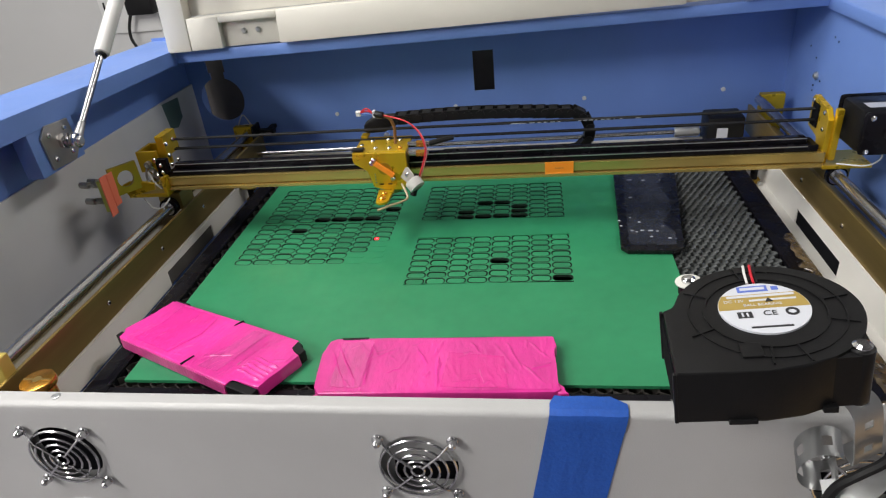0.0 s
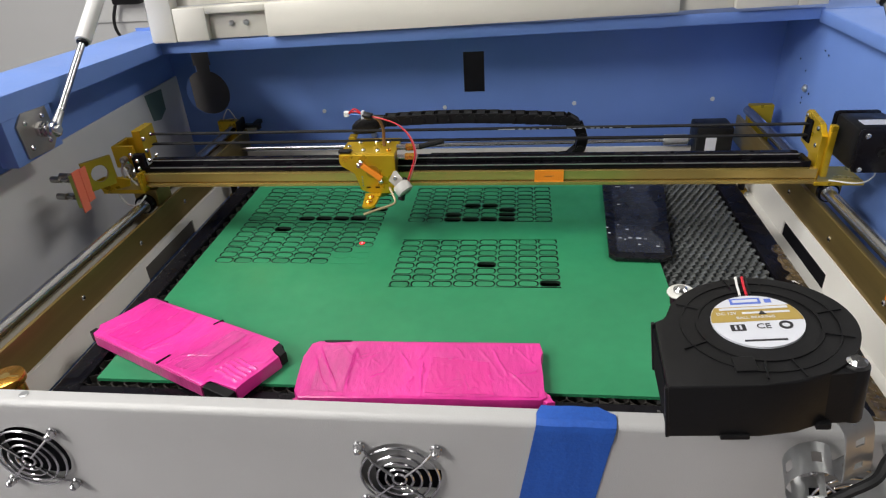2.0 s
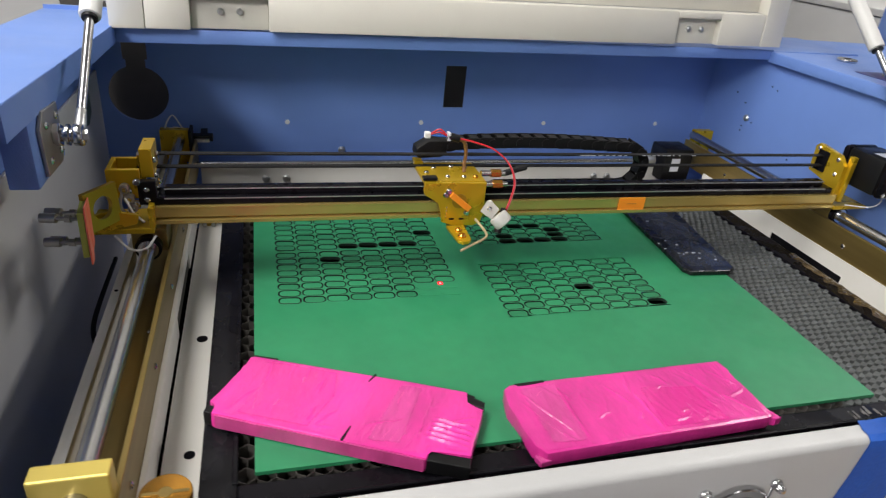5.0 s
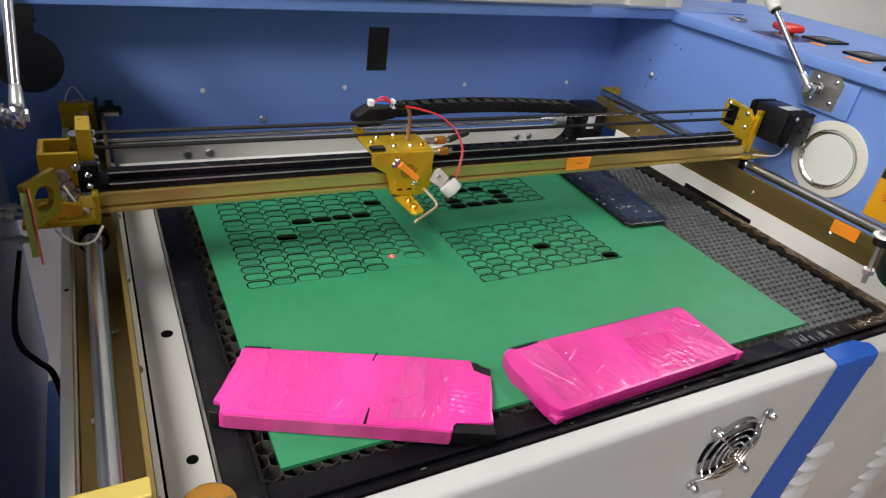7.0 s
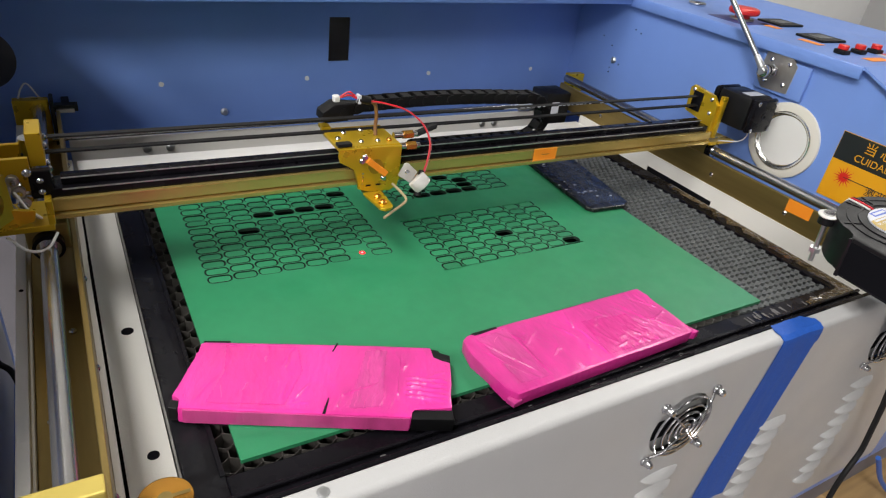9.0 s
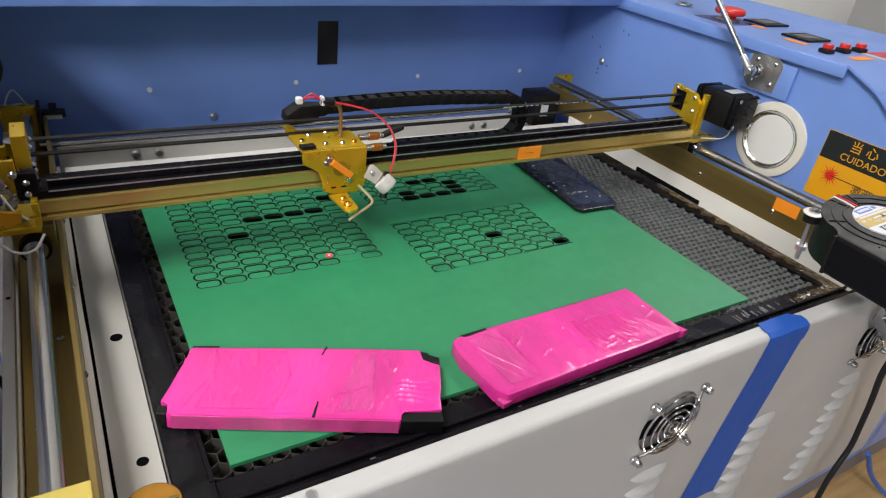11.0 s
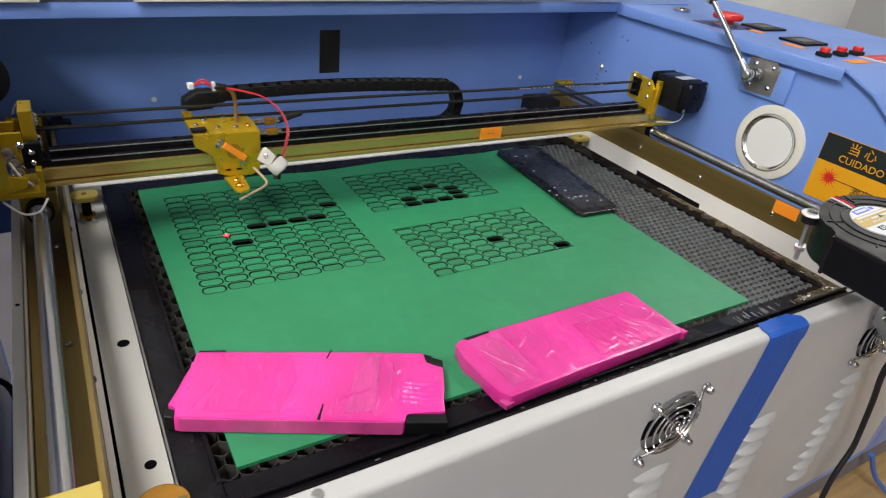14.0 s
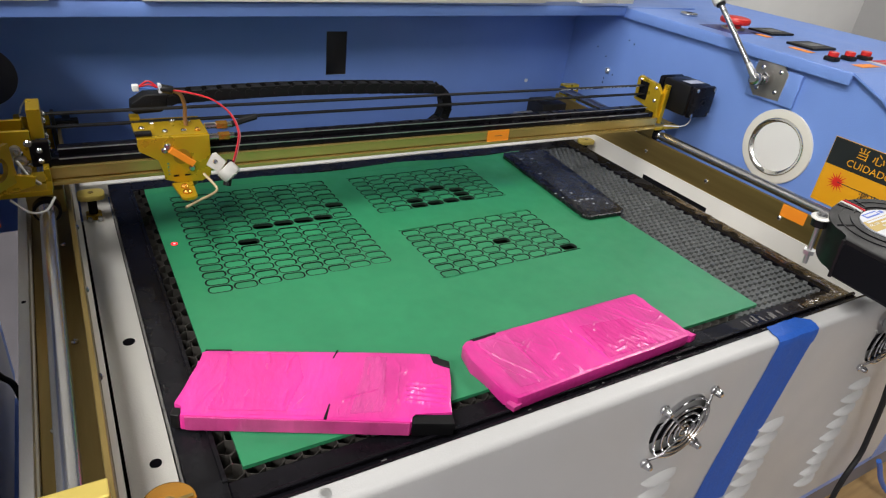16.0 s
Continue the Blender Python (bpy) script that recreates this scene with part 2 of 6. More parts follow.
def holed_plate(outline_fn, hole_fn, thick, m, n=48):
    """A plate between an outer ring and a hole, both given by angle."""
    bm = bmesh.new()
    rows = []
    for fn, z in ((outline_fn, 0), (outline_fn, thick), (hole_fn, thick), (hole_fn, 0)):
        rows.append([bm.verts.new((*fn(2 * math.pi * i / n), z)) for i in range(n)])
    for a in range(4):
        p, q = rows[a], rows[(a + 1) % 4]
        for i in range(n):
            j = (i + 1) % n
            bm.faces.new((p[i], p[j], q[j], q[i]))
    bmesh.ops.transform(bm, matrix=m, verts=bm.verts)
    return bm


def screw(parent, p, axis, r=0.0028, h=0.0016, mat=None, name="screw"):
    """A button-head screw with a socket, standing on p along axis."""
    p, a = Vector(p), Vector(axis).normalized()
    bm = cyl(p, p + a * h * 0.55, r, 14)
    cyl(p + a * h * 0.55, p + a * h, r, 14, r2=r * 0.62, bm=bm)
    cyl(p + a * h, p + a * h * 1.02, r * 0.35, 6, bm=bm)
    return part(name, bm, mat or STEEL, parent)


def plane_to(x, y, z, u, v):
    """A pose whose x runs along u and whose y runs along v."""
    u, v = Vector(u).normalized(), Vector(v).normalized()
    w = u.cross(v).normalized()
    v = w.cross(u)
    return Matrix(((u.x, v.x, w.x, x), (u.y, v.y, w.y, y), (u.z, v.z, w.z, z), (0, 0, 0, 1)))


def lettering(name, text, size, m, mat, parent, depth=0.00008):
    """Raised lettering turned into a mesh."""
    cu = bpy.data.curves.new(name, "FONT")
    cu.body, cu.size, cu.extrude, cu.align_x, cu.align_y = text, size, depth, "CENTER", "CENTER"
    tmp = bpy.data.objects.new(name, cu)
    me = bpy.data.meshes.new_from_object(tmp)
    bpy.data.objects.remove(tmp)
    me.transform(m)
    me.materials.clear()
    me.materials.append(mat)
    ob = new(name, me)
    ob.parent = parent
    return ob


# ---------------------------------------------------------------- the room
def structure(name, bm, mat, label):
    return tagged(part(name, bm, mat), label, kind="structure")


structure("floor", box(-3.2, 4.2, -2.6, 3.0, -0.92, -0.82), FLOORMAT, "grey workshop floor below the machine")
structure("wall_north", box(-3.2, 4.2, 2.2, 2.3, -0.82, 1.8), WALLPAINT, "pale grey painted wall behind the machine")
structure("wall_west", box(-2.3, -2.2, -2.6, 2.2, -0.82, 1.8), WALLPAINT, "pale grey painted side wall")
structure("wall_east", box(3.4, 3.5, -2.6, 2.2, -0.82, 1.8), WALLPAINT, "pale grey painted side wall")
# unseen wall, kept dark so the rear wall gets less fill
structure("wall_south", box(-2.2, 3.4, -2.7, -2.6, -0.82, 1.8), DIM_PAINT, "unseen wall opposite the machine, darkened to cut bounce")
structure("ceiling", box(-2.3, 3.5, -2.7, 2.3, 1.8, 1.9), CEILMAT, "plain unseen ceiling, darkened to cut bounce")


# ---------------------------------------------------------------- the cabinet
cutter = tagged(empty("laser_cutter"), "open blue and white laser cutting machine", "laser cutter")
GUARDS = (-0.239, 0.025, 0.2975)
GUARD_Z = 0.0105
PX0, PX1 = -0.47, 0.455


def square_at(h):
    def fn(a):
        c, s = math.cos(a), math.sin(a)
        k = h / max(abs(c), abs(s))
        return (c * k, s * k)
    return fn


def circle_at(r):
    return lambda a: (r * math.cos(a), r * math.sin(a))


def add_to(bm, other):
    """Puts another bmesh into bm."""
    me = bpy.data.meshes.new("tmp")
    other.to_mesh(me)
    other.free()
    bm.from_mesh(me)
    bpy.data.meshes.remove(me)


def keyhole_at(r, s, w):
    """A round hole whose slot of half width w opens upwards to s."""
    def fn(a):
        c, n = math.cos(a), math.sin(a)
        if n > 0 and abs(c / n) * s < w:
            return (c / n * s, s)
        return (r * c, r * n)
    return fn


def front_panel():
    bm = bmesh.new()
    h = 0.035
    x = PX0
    for g in GUARDS + (None,):
        e = PX1 if g is None else g - h
        box(x, e, 0, 0.0015, GUARD_Z - h, GUARD_Z + h, bm=bm)
        box(x, e, 0, 0.0015, -0.21, GUARD_Z - h, bm=bm)
        if g is not None:
            box(g - h, g + h, 0, 0.0015, -0.21, GUARD_Z - h, bm=bm)
            add_to(bm, holed_plate(square_at(h), circle_at(0.0272), 0.0015, plane_to(g, 0.0015, GUARD_Z, (1, 0, 0), (0, 0, 1))))
            x = g + h
    # rolled top edge
    prof = [(0.0, GUARD_Z + h)] + [(0.0045 - 0.0045 * math.cos(a), 0.0555 + 0.0045 * math.sin(a)) for a in np.linspace(0, math.pi / 2, 6)]
    prof += [(0.0125, 0.060), (0.0135, 0.059), (0.0135, -0.03), (0.012, -0.03), (0.012, 0.0565), (0.0045, 0.0565), (0.0018, 0.054), (0.0015, GUARD_Z + h)]
    lo = [bm.verts.new((PX0, y, z)) for y, z in prof]
    hi = [bm.verts.new((PX1, y, z)) for y, z in prof]
    for i in range(len(prof)):
        j = (i + 1) % len(prof)
        bm.faces.new((lo[i], lo[j], hi[j], hi[i]))
    bmesh.ops.remove_doubles(bm, verts=bm.verts, dist=0.00001)
    bmesh.ops.recalc_face_normals(bm, faces=bm.faces)
    return part("front_panel", bm, DIMMED_WHITE, cutter, "white powder-coated front panel with rolled top edge", smooth=True)


front = front_panel()
for lx in (-0.262, -0.129, 0.007, 0.141, 0.275):
    for k in range(9):
        z0 = -0.036 - 0.0165 * k
        bm = bmesh.new()
        n = 10
        rows = []
        for i in range(n + 1):
            u = i / n
            w = max(0.0, math.sin(math.pi * u)) ** 0.55
            x = lx + 0.039 * u
            top = z0 - 0.0052 + 0.0040 * w
            rows.append([bm.verts.new((x, 0.0, top)), bm.verts.new((x, -0.0020 * w, top - 0.0018 * w)), bm.verts.new((x, -0.0042 * w, top - 0.0045 * w)),
                         bm.verts.new((x, -0.0050 * w, top - 0.0072 * w)), bm.verts.new((x, 0.0, top - 0.0076 * w))])
        for i in range(n):
            for j in range(4):
                bm.faces.new((rows[i][j], rows[i][j + 1], rows[i + 1][j + 1], rows[i + 1][j]))
        bmesh.ops.recalc_face_normals(bm, faces=bm.faces)
        part("louvre", bm, DIMMED_WHITE, front, smooth=True)
screw(front, (-0.232, 0.008, 0.0602), (0, 0, 1), 0.0032, 0.0005, DULL_STEEL)


def fan_guard(cx):
    """A wire finger guard on four domed nuts, with dark sheets for the shade behind it."""
    g = tagged(empty("fan_guard"), "chrome wire fan guard on the white front panel", "fan guard", "front fan guards")
    for r, y in ((0.0262, -0.003), (0.0205, -0.0045), (0.0148, -0.0048), (0.0092, -0.005), (0.0045, -0.005)):
        pts = [(cx + r * math.cos(a), y, GUARD_Z + r * math.sin(a)) for a in np.linspace(0, 2 * math.pi, 40, endpoint=False)]
        part("wire_ring", tube(pts, 0.00085, 6, closed=True), STEEL, g, smooth=True)
    for sx in (-1, 1):
        for sz in (-1, 1):
            bx, bz = cx + 0.025 * sx, GUARD_Z + 0.025 * sz
            arm = [(cx + 0.004 * sx, -0.0062, GUARD_Z + 0.004 * sz), (cx + 0.016 * sx, -0.006, GUARD_Z + 0.016 * sz), (cx + 0.0195 * sx, -0.004, GUARD_Z + 0.0195 * sz),
                   (cx + 0.0225 * sx, -0.002, GUARD_Z + 0.0225 * sz)]
            part("wire_arm", tube(arm, 0.0009, 6), STEEL, g, smooth=True)
            loop = [(bx + 0.0032 * math.cos(a), -0.0018, bz + 0.0032 * math.sin(a)) for a in np.linspace(0, 2 * math.pi, 16, endpoint=False)]
            part("wire_eye", tube(loop, 0.0009, 6, closed=True), STEEL, g, smooth=True)
            bm = cyl((bx, 0.0, bz), (bx, -0.0045, bz), 0.0033, 6)
            cyl((bx, -0.0045, bz), (bx, -0.0068, bz), 0.0030, 14, r2=0.0026, bm=bm)
            cyl((bx, -0.0068, bz), (bx, -0.0080, bz), 0.0026, 14, r2=0.0015, bm=bm)
            part("domed_nut", bm, STEEL, g, smooth=True)
    if cx < -0.2:  # flat dark disc stands in for the unlit fan right behind this one
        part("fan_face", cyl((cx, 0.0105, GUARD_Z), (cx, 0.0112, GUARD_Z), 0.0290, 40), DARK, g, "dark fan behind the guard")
    # dark plate paints the band of shade seen through the wires
    part("guard_backing", box(cx - 0.020, cx + 0.055, 0.0110, 0.0117, GUARD_Z - 0.026, GUARD_Z - 0.0085), DARK, g, "dark plate put in for the shade behind the guard")
    return g


for cx in GUARDS:
    fan_guard(cx)

# back wall, a little skew to the front panel
BACK = pose(-0.015, 0.672, 0, 0, 0, 2.15)


def back_wall():
    bm = bmesh.new()
    hx0, hx1, hz0, hz1 = 0.031, 0.062, 0.068, 0.128
    kx, kz, s, w = -0.371, 0.081, 0.042, 0.014
    xs = (-0.46, kx - s, kx - w, kx + w, kx + s, hx0, hx1, 0.50)
    zs = (-0.11, kz - s, hz0, kz + s, hz1, 0.182)
    for i in range(len(xs) - 1):
        for j in range(len(zs) - 1):
            cx, cz = (xs[i] + xs[i + 1]) / 2, (zs[j] + zs[j + 1]) / 2
            if abs(cx - kx) < s and abs(cz - kz) < s or abs(cx - kx) < w and cz > kz or hx0 < cx < hx1 and hz0 < cz < hz1:
                continue
            box(xs[i], xs[i + 1], 0, 0.002, zs[j], zs[j + 1], bm=bm)
    add_to(bm, holed_plate(square_at(s), keyhole_at(0.0345, s - 0.0001, w), 0.002, plane_to(kx, 0.002, kz, (1, 0, 0), (0, 0, 1)), 96))
    bmesh.ops.remove_doubles(bm, verts=bm.verts, dist=0.00001)
    thin = [f for f in bm.faces if abs(f.calc_center_median().x - kx) < w and abs(f.calc_center_median().z - kz - s) < 0.0004]
    bmesh.ops.delete(bm, geom=thin, context="FACES")
    bmesh.ops.transform(bm, matrix=BACK, verts=bm.verts)
    return part("back_wall", bm, BLUE, cutter, "blue rear wall with a slot and a keyhole")


back_wall()
# added sheet whose dark grey gives the holes in the wall their shade
bm = box(-0.455, 0.49, 0.06, 0.062, -0.11, 0.18)
bmesh.ops.transform(bm, matrix=BACK, verts=bm.verts)
part("rear_duct", bm, OPENING_SHADE, cutter, "dark sheet put in for the shade behind the rear wall")
for u in (-0.19, 0.0, 0.197, 0.40, -0.44):
    p = BACK @ Vector((u, 0, 0.0455 if u > -0.4 else 0.05))
    part("rivet", cyl(p, p - Vector((0, 0.0012, 0)), 0.0032, 12), WHITEPLASTIC, cutter, smooth=True)
p = BACK @ Vector((-0.115, 0, 0.005))
screw(cutter, p, (0, -1, 0), 0.005, 0.004, DULL_STEEL, "wall_bolt")


def quad_bar(name, a0, a1, b0, b1, mat, label=""):
    """A bar whose section runs between the boxes of its two ends: ends as (x, y0, y1, z0, z1)."""
    bm = bmesh.new()
    (ax, ay0, ay1, az0, az1), (bx, by0, by1, bz0, bz1) = (a0, *a1), (b0, *b1)
    hexa(bm, [(ax, ay0, az0), (bx, by0, bz0), (bx, by1, bz0), (ax, ay1, az0), (ax, ay0, az1), (bx, by0, bz1), (bx, by1, bz1), (ax, ay1, az1)])
    bmesh.ops.bevel(bm, geom=bm.edges[:], offset=0.0015, segments=2, affect="EDGES", profile=0.5)
    return part(name, bm, mat, cutter, label, smooth=True)


# rear flange and its hanging lip
quad_bar("rear_flange", -0.43, (0.557, 0.665, 0.1765, 0.1795), 0.62, (0.572, 0.70, 0.1885, 0.1915), BLUE, "blue rear flange under the lid")
quad_bar("rear_lip", -0.385, (0.555, 0.5575, 0.1635, 0.1795), 0.466, (0.570, 0.5725, 0.1775, 0.1915), BLUE)

# right side: inner wall, lip and control deck
SIDE_R = [(0.0, -0.21), (0.0, 0.058), (0.05, 0.085), (0.165, 0.170), (0.205, 0.186), (0.70, 0.186), (0.70, -0.21)]
bm = sheet(SIDE_R, 0.003, plane_to(0.471, 0, 0, (0, 1, 0), (0, 0, 1)))
side_r = part("right_wall", bm, BLUE, cutter, "blue inner side wall")
bm = bmesh.new()
deck = [(0.0, 0.060), (0.05, 0.087), (0.165, 0.172), (0.205, 0.189), (0.70, 0.189)]
for (y0, z0), (y1, z1) in zip(deck, deck[1:]):
    hexa(bm, [(0.463, y0, z0 - 0.003), (0.80, y0, z0 - 0.003), (0.80, y1, z1 - 0.003), (0.463, y1, z1 - 0.003), (0.463, y0, z0), (0.80, y0, z0), (0.80, y1, z1), (0.463, y1, z1)])
bmesh.ops.remove_doubles(bm, verts=bm.verts, dist=0.00001)
deck_r = part("control_deck", bm, BLUE, cutter, "blue top deck with switches and displays")
part("deck_lip", box(0.4615, 0.4645, 0.205, 0.572, 0.1745, 0.1885, 0.001), BLUE, cutter, smooth=True)
part("bottom_edge", box(-0.47, 0.80, 0.002, 0.16, -0.225, -0.213, 0.001), BLUE, cutter)
part("base_skirt", box(-0.47, 0.80, 0.006, 0.16, -0.268, -0.2255, 0.001), FLOORMAT, cutter, "grey base strip below the panel")
part("right_outer_side", box(0.797, 0.80, 0.0, 0.70, -0.36, 0.058), BLUE, cutter)
part("front_post", box(0.456, 0.80, 0.0, 0.002, -0.215, 0.058), BLUE, cutter, "blue front corner sheet")
part("lower_body", box(-0.47, 0.80, 0.16, 0.65, -0.82, -0.36, 0.004), BLUE, cutter, "blue lower cabinet body")

# left side: wall, grey panel, rim
SIDE_L = [(0.0, -0.36), (0.0, 0.058), (0.05, 0.085), (0.165, 0.175), (0.205, 0.19), (0.70, 0.176), (0.70, -0.36)]
part("left_wall", sheet(SIDE_L, 0.003, plane_to(-0.437, 0, 0, (0, 1, 0), (0, 0, 1))), BLUE, cutter, "blue inner side wall")
part("side_panel", box(-0.4335, -0.4305, 0.03, 0.657, -0.34, 0.109, 0.0008), GREY_PANEL, cutter, "pale grey galvanised panel on the side wall")
bm = bmesh.new()
rim = [(0.0, 0.062), (0.05, 0.089), (0.165, 0.180), (0.205, 0.196), (0.70, 0.176)]
for (y0, z0), (y1, z1) in zip(rim, rim[1:]):
    hexa(bm, [(-0.475, y0, z0 - 0.003), (-0.385, y0, z0 - 0.003), (-0.385, y1, z1 - 0.003), (-0.475, y1, z1 - 0.003), (-0.475, y0, z0), (-0.385, y0, z0), (-0.385, y1, z1), (-0.475, y1, z1)])
bmesh.ops.remove_doubles(bm, verts=bm.verts, dist=0.00001)
rim_l = part("left_rim", bm, BLUE, cutter, "blue rim along the side")
bm = bmesh.new()
hexa(bm, [(-0.387, 0.205, 0.1735), (-0.3845, 0.205, 0.1735), (-0.3845, 0.560, 0.1635), (-0.387, 0.560, 0.1635), (-0.387, 0.205, 0.1955), (-0.3845, 0.205, 0.1955), (-0.3845, 0.560, 0.1815), (-0.387, 0.560, 0.1815)])
part("left_lip", bm, BLUE, cutter)
part("left_outer_side", box(-0.478, -0.475, 0.0, 0.70, -0.36, 0.06), BLUE, cutter)
bm = sheet([(0.006, 0.004), (0.026, 0.0), (0.045, 0.010), (0.047, 0.040), (0, 0.043)], 0.0004, plane_to(-0.4302, 0.557, 0.0635, (0, 1, 0), (0, 0, 1)))
tagged(part("tape_strip", bm, GREEN_TAPE), "grey-green strip of tape on the side panel", "tape")

# tray, ledges and rails
part("tray", box(-0.368, 0.471, 0.0135, 0.66, -0.115, -0.110), TRAY_SHADE, cutter, "tray below the bed, coloured near-black for shade")


def gutter(name, xw, xi, top, behind):
    """A white folded gutter beside the bed: an upright face with a long slot, and a low web."""
    t = 0.0015 if xi > xw else -0.0015
    y = (0.02, 0.284, 0.401, 0.560)
    lo, hi = -0.028, top
    bm = bmesh.new()

    def plate(y0, y1, z0, z1):
        box(min(xw, xw + t), max(xw, xw + t), y0, y1, z0, z1, bm=bm)

    for y0, y1 in zip(y, y[1:]):
        plate(y0, y1, -0.0100, hi)
    plate(y[0], y[1], lo, -0.0100)
    plate(y[2], y[3], lo, -0.0100)
    bmesh.ops.remove_doubles(bm, verts=bm.verts, dist=0.00001)
    ob = part(name, bm, WHITE, cutter, "white folded gutter with a long slot")
    # sheet closes the slot and carries its shade as colour
    part("slot_shadow", box(min(xw, xw - t), max(xw, xw - t), y[1] - 0.004, y[2] + 0.004, lo, -0.0095), behind, ob, "dark sheet put in for the shade in the slot")
    part("gutter_web", box(min(xw - 2.4 * t, xi) if t < 0 else xw + 2.4 * t, max(xw, xi) if t < 0 else xi, y[0], y[3], lo - 0.002, lo, 0.0004), WHITE, ob)
    return ob


led_l = gutter("left_gutter", -0.3165, -0.2850, -0.002, OPENING_SHADE)
led_r = gutter("right_gutter", 0.4030, 0.3725, 0.0085, DARK)
for yy in (0.141, 0.276):
    part("web_hole", cyl((-0.2958, yy, -0.0281), (-0.2958, yy, -0.0276), 0.0046 if yy > 0.2 else 0.0038, 20), DARK, led_l, "dark round hole")
part("rear_ledge", box(-0.311, 0.397, 0.531, 0.560, -0.010, -0.002, 0.001), WHITE, cutter, "white ledge behind the bed")


def rail_l():
    part("rail_channel", box(-0.3552, -0.3226, 0.03, 0.625, -0.004, 0.0, 0.0005), BRONZE, cutter, "bronze anodised rail channel")
    w = part("rail_wall", box(-0.3225, -0.3188, 0.03, 0.625, -0.004, 0.033, 0.0006), BRONZE, cutter)
    part("gutter_top", box(-0.3186, -0.3152, 0.02, 0.560, -0.0019, -0.0006, 0.0003), WHITE, cutter)
    part("outer_strip", box(-0.3625, -0.3555, 0.02, 0.62, -0.03, 0.020, 0.0006), WHITE, cutter)
    part("rail_support", box(-0.3672, -0.3628, 0.02, 0.62, -0.30, -0.020, 0.0006), BLUE, cutter)
    part("strip_hole", cyl((-0.3590, 0.285, 0.0199), (-0.3590, 0.285, 0.0203), 0.0016, 12), DARK, cutter)
    for yy in (0.079, 0.186, 0.294, 0.401, 0.508):
        screw(w, (-0.3188, yy, 0.016), (1, 0, 0), 0.0026, 0.0018)
    for xx, yy in ((-0.331, 0.251), (-0.347, 0.164), (-0.331, 0.40)):
        screw(w, (xx, yy, 0.0), (0, 0, 1), 0.0026, 0.0022)
    r = part("guide_rod", cyl((-0.338, 0.05, 0.036), (-0.338, 0.63, 0.036), 0.006, 24), ROD, cutter, "ground steel guide rod", smooth=True)
    part("rod_block", box(-0.362, -0.328, 0.618, 0.630, -0.004, 0.047, 0.001), YELLOW, r)
    part("rod_block", box(-0.359, -0.3205, 0.054, 0.066, 0.001, 0.052, 0.0012), PALE_YELLOW, r)


def rail_r():
    part("rail_channel", box(0.4076, 0.445, 0.03, 0.625, 0.004, 0.008, 0.0005), BRONZE, cutter, "bronze anodised rail channel")
    w = part("rail_wall", box(0.4035, 0.4075, 0.03, 0.625, 0.004, 0.041, 0.0006), BRONZE, cutter)
    for yy in (0.080, 0.189, 0.299, 0.408, 0.517):
        screw(w, (0.4035, yy, 0.0225), (-1, 0, 0), 0.0028, 0.0018)
    r = part("guide_rod", cyl((0.4185, 0.05, 0.046), (0.4185, 0.63, 0.046), 0.006, 24), ROD, cutter, "ground steel guide rod", smooth=True)
    part("rod_block", box(0.4196, 0.4513, 0.624, 0.636, -0.004, 0.054, 0.001), YELLOW, r)
    part("rod_block", box(0.4076, 0.445, 0.040, 0.056, 0.008, 0.056, 0.001), YELLOW, r)
    bm = sheet([(0, 0), (0.031, 0.0008), (0.031, 0.0160), (0, 0.0152)], 0.0004, plane_to(0.4034, 0.1905, 0.0258, (0, -1, 0), (0, 0, 1)))
    tagged(part("orange_sticker", bm, ORANGE), "plain orange sticker on the bronze rail", "sticker")


rail_l()
rail_r()

# drive shaft, motor and cover behind the gantry
part("rear_cover", box(-0.315, 0.395, 0.598, 0.601, -0.050, 0.006, 0.0008), WHITE, cutter, "white cover plate at the back")
for xx in (-0.236, -0.210, 0.24, 0.262):
    screw(cutter, (xx, 0.598, -0.010), (0, -1, 0), 0.005, 0.003, DULL_STEEL, "cover_bolt")
shaft = part("drive_shaft", cyl((-0.33, 0.592, 0.012), (0.335, 0.592, 0.018), 0.0032, 18), ROD, cutter, "polished steel drive shaft", smooth=True)
part("coupling", cyl((0.300, 0.592, 0.0177), (0.332, 0.592, 0.018), 0.0075, 20, bevel=0.0006), DULL_STEEL, shaft, smooth=True)
bm = box(0.340, 0.388, 0.575, 0.617, -0.010, 0.040, 0.003)
mot = part("rear_motor", bm, BLACK, cutter, "black stepper motor at the back", smooth=True)
part("motor_label", box(0.384, 0.3845, 0.58, 0.60, 0.0, 0.02), LABEL, mot)
part("motor_sticker", box(0.352, 0.366, 0.5742, 0.5748, 0.006, 0.026), LABEL, mot)
part("switch_bracket", box(-0.3270, -0.3232, 0.604, 0.632, -0.003, 0.050, 0.001), BLACK, cutter)


# ---------------------------------------------------------------- the bed and the sheet
bed = tagged(empty("honeycomb_bed"), "black-framed honeycomb cutting bed", "cutting bed")
FX0, FX1, FY0, FY1 = -0.2845, 0.3715, 0.052, 0.529
HX0, HX1, HY0, HY1 = -0.262, 0.347, 0.086, 0.507
part("bed_frame_side", box(FX0, HX0, FY0, FY1, -0.030, -0.0025, 0.001), BLACK_METAL, bed, "black painted frame bar")
part("bed_frame_side", box(HX1, FX1, FY0, FY1, -0.030, -0.0025, 0.001), BLACK_METAL, bed)
part("bed_frame_end", box(HX0, HX1, FY0, HY0, -0.030, -0.0027, 0.001), BLACK_METAL, bed)
part("bed_frame_end", box(HX0, HX1, HY1, FY1, -0.030, -0.0027, 0.001), BLACK_METAL, bed)
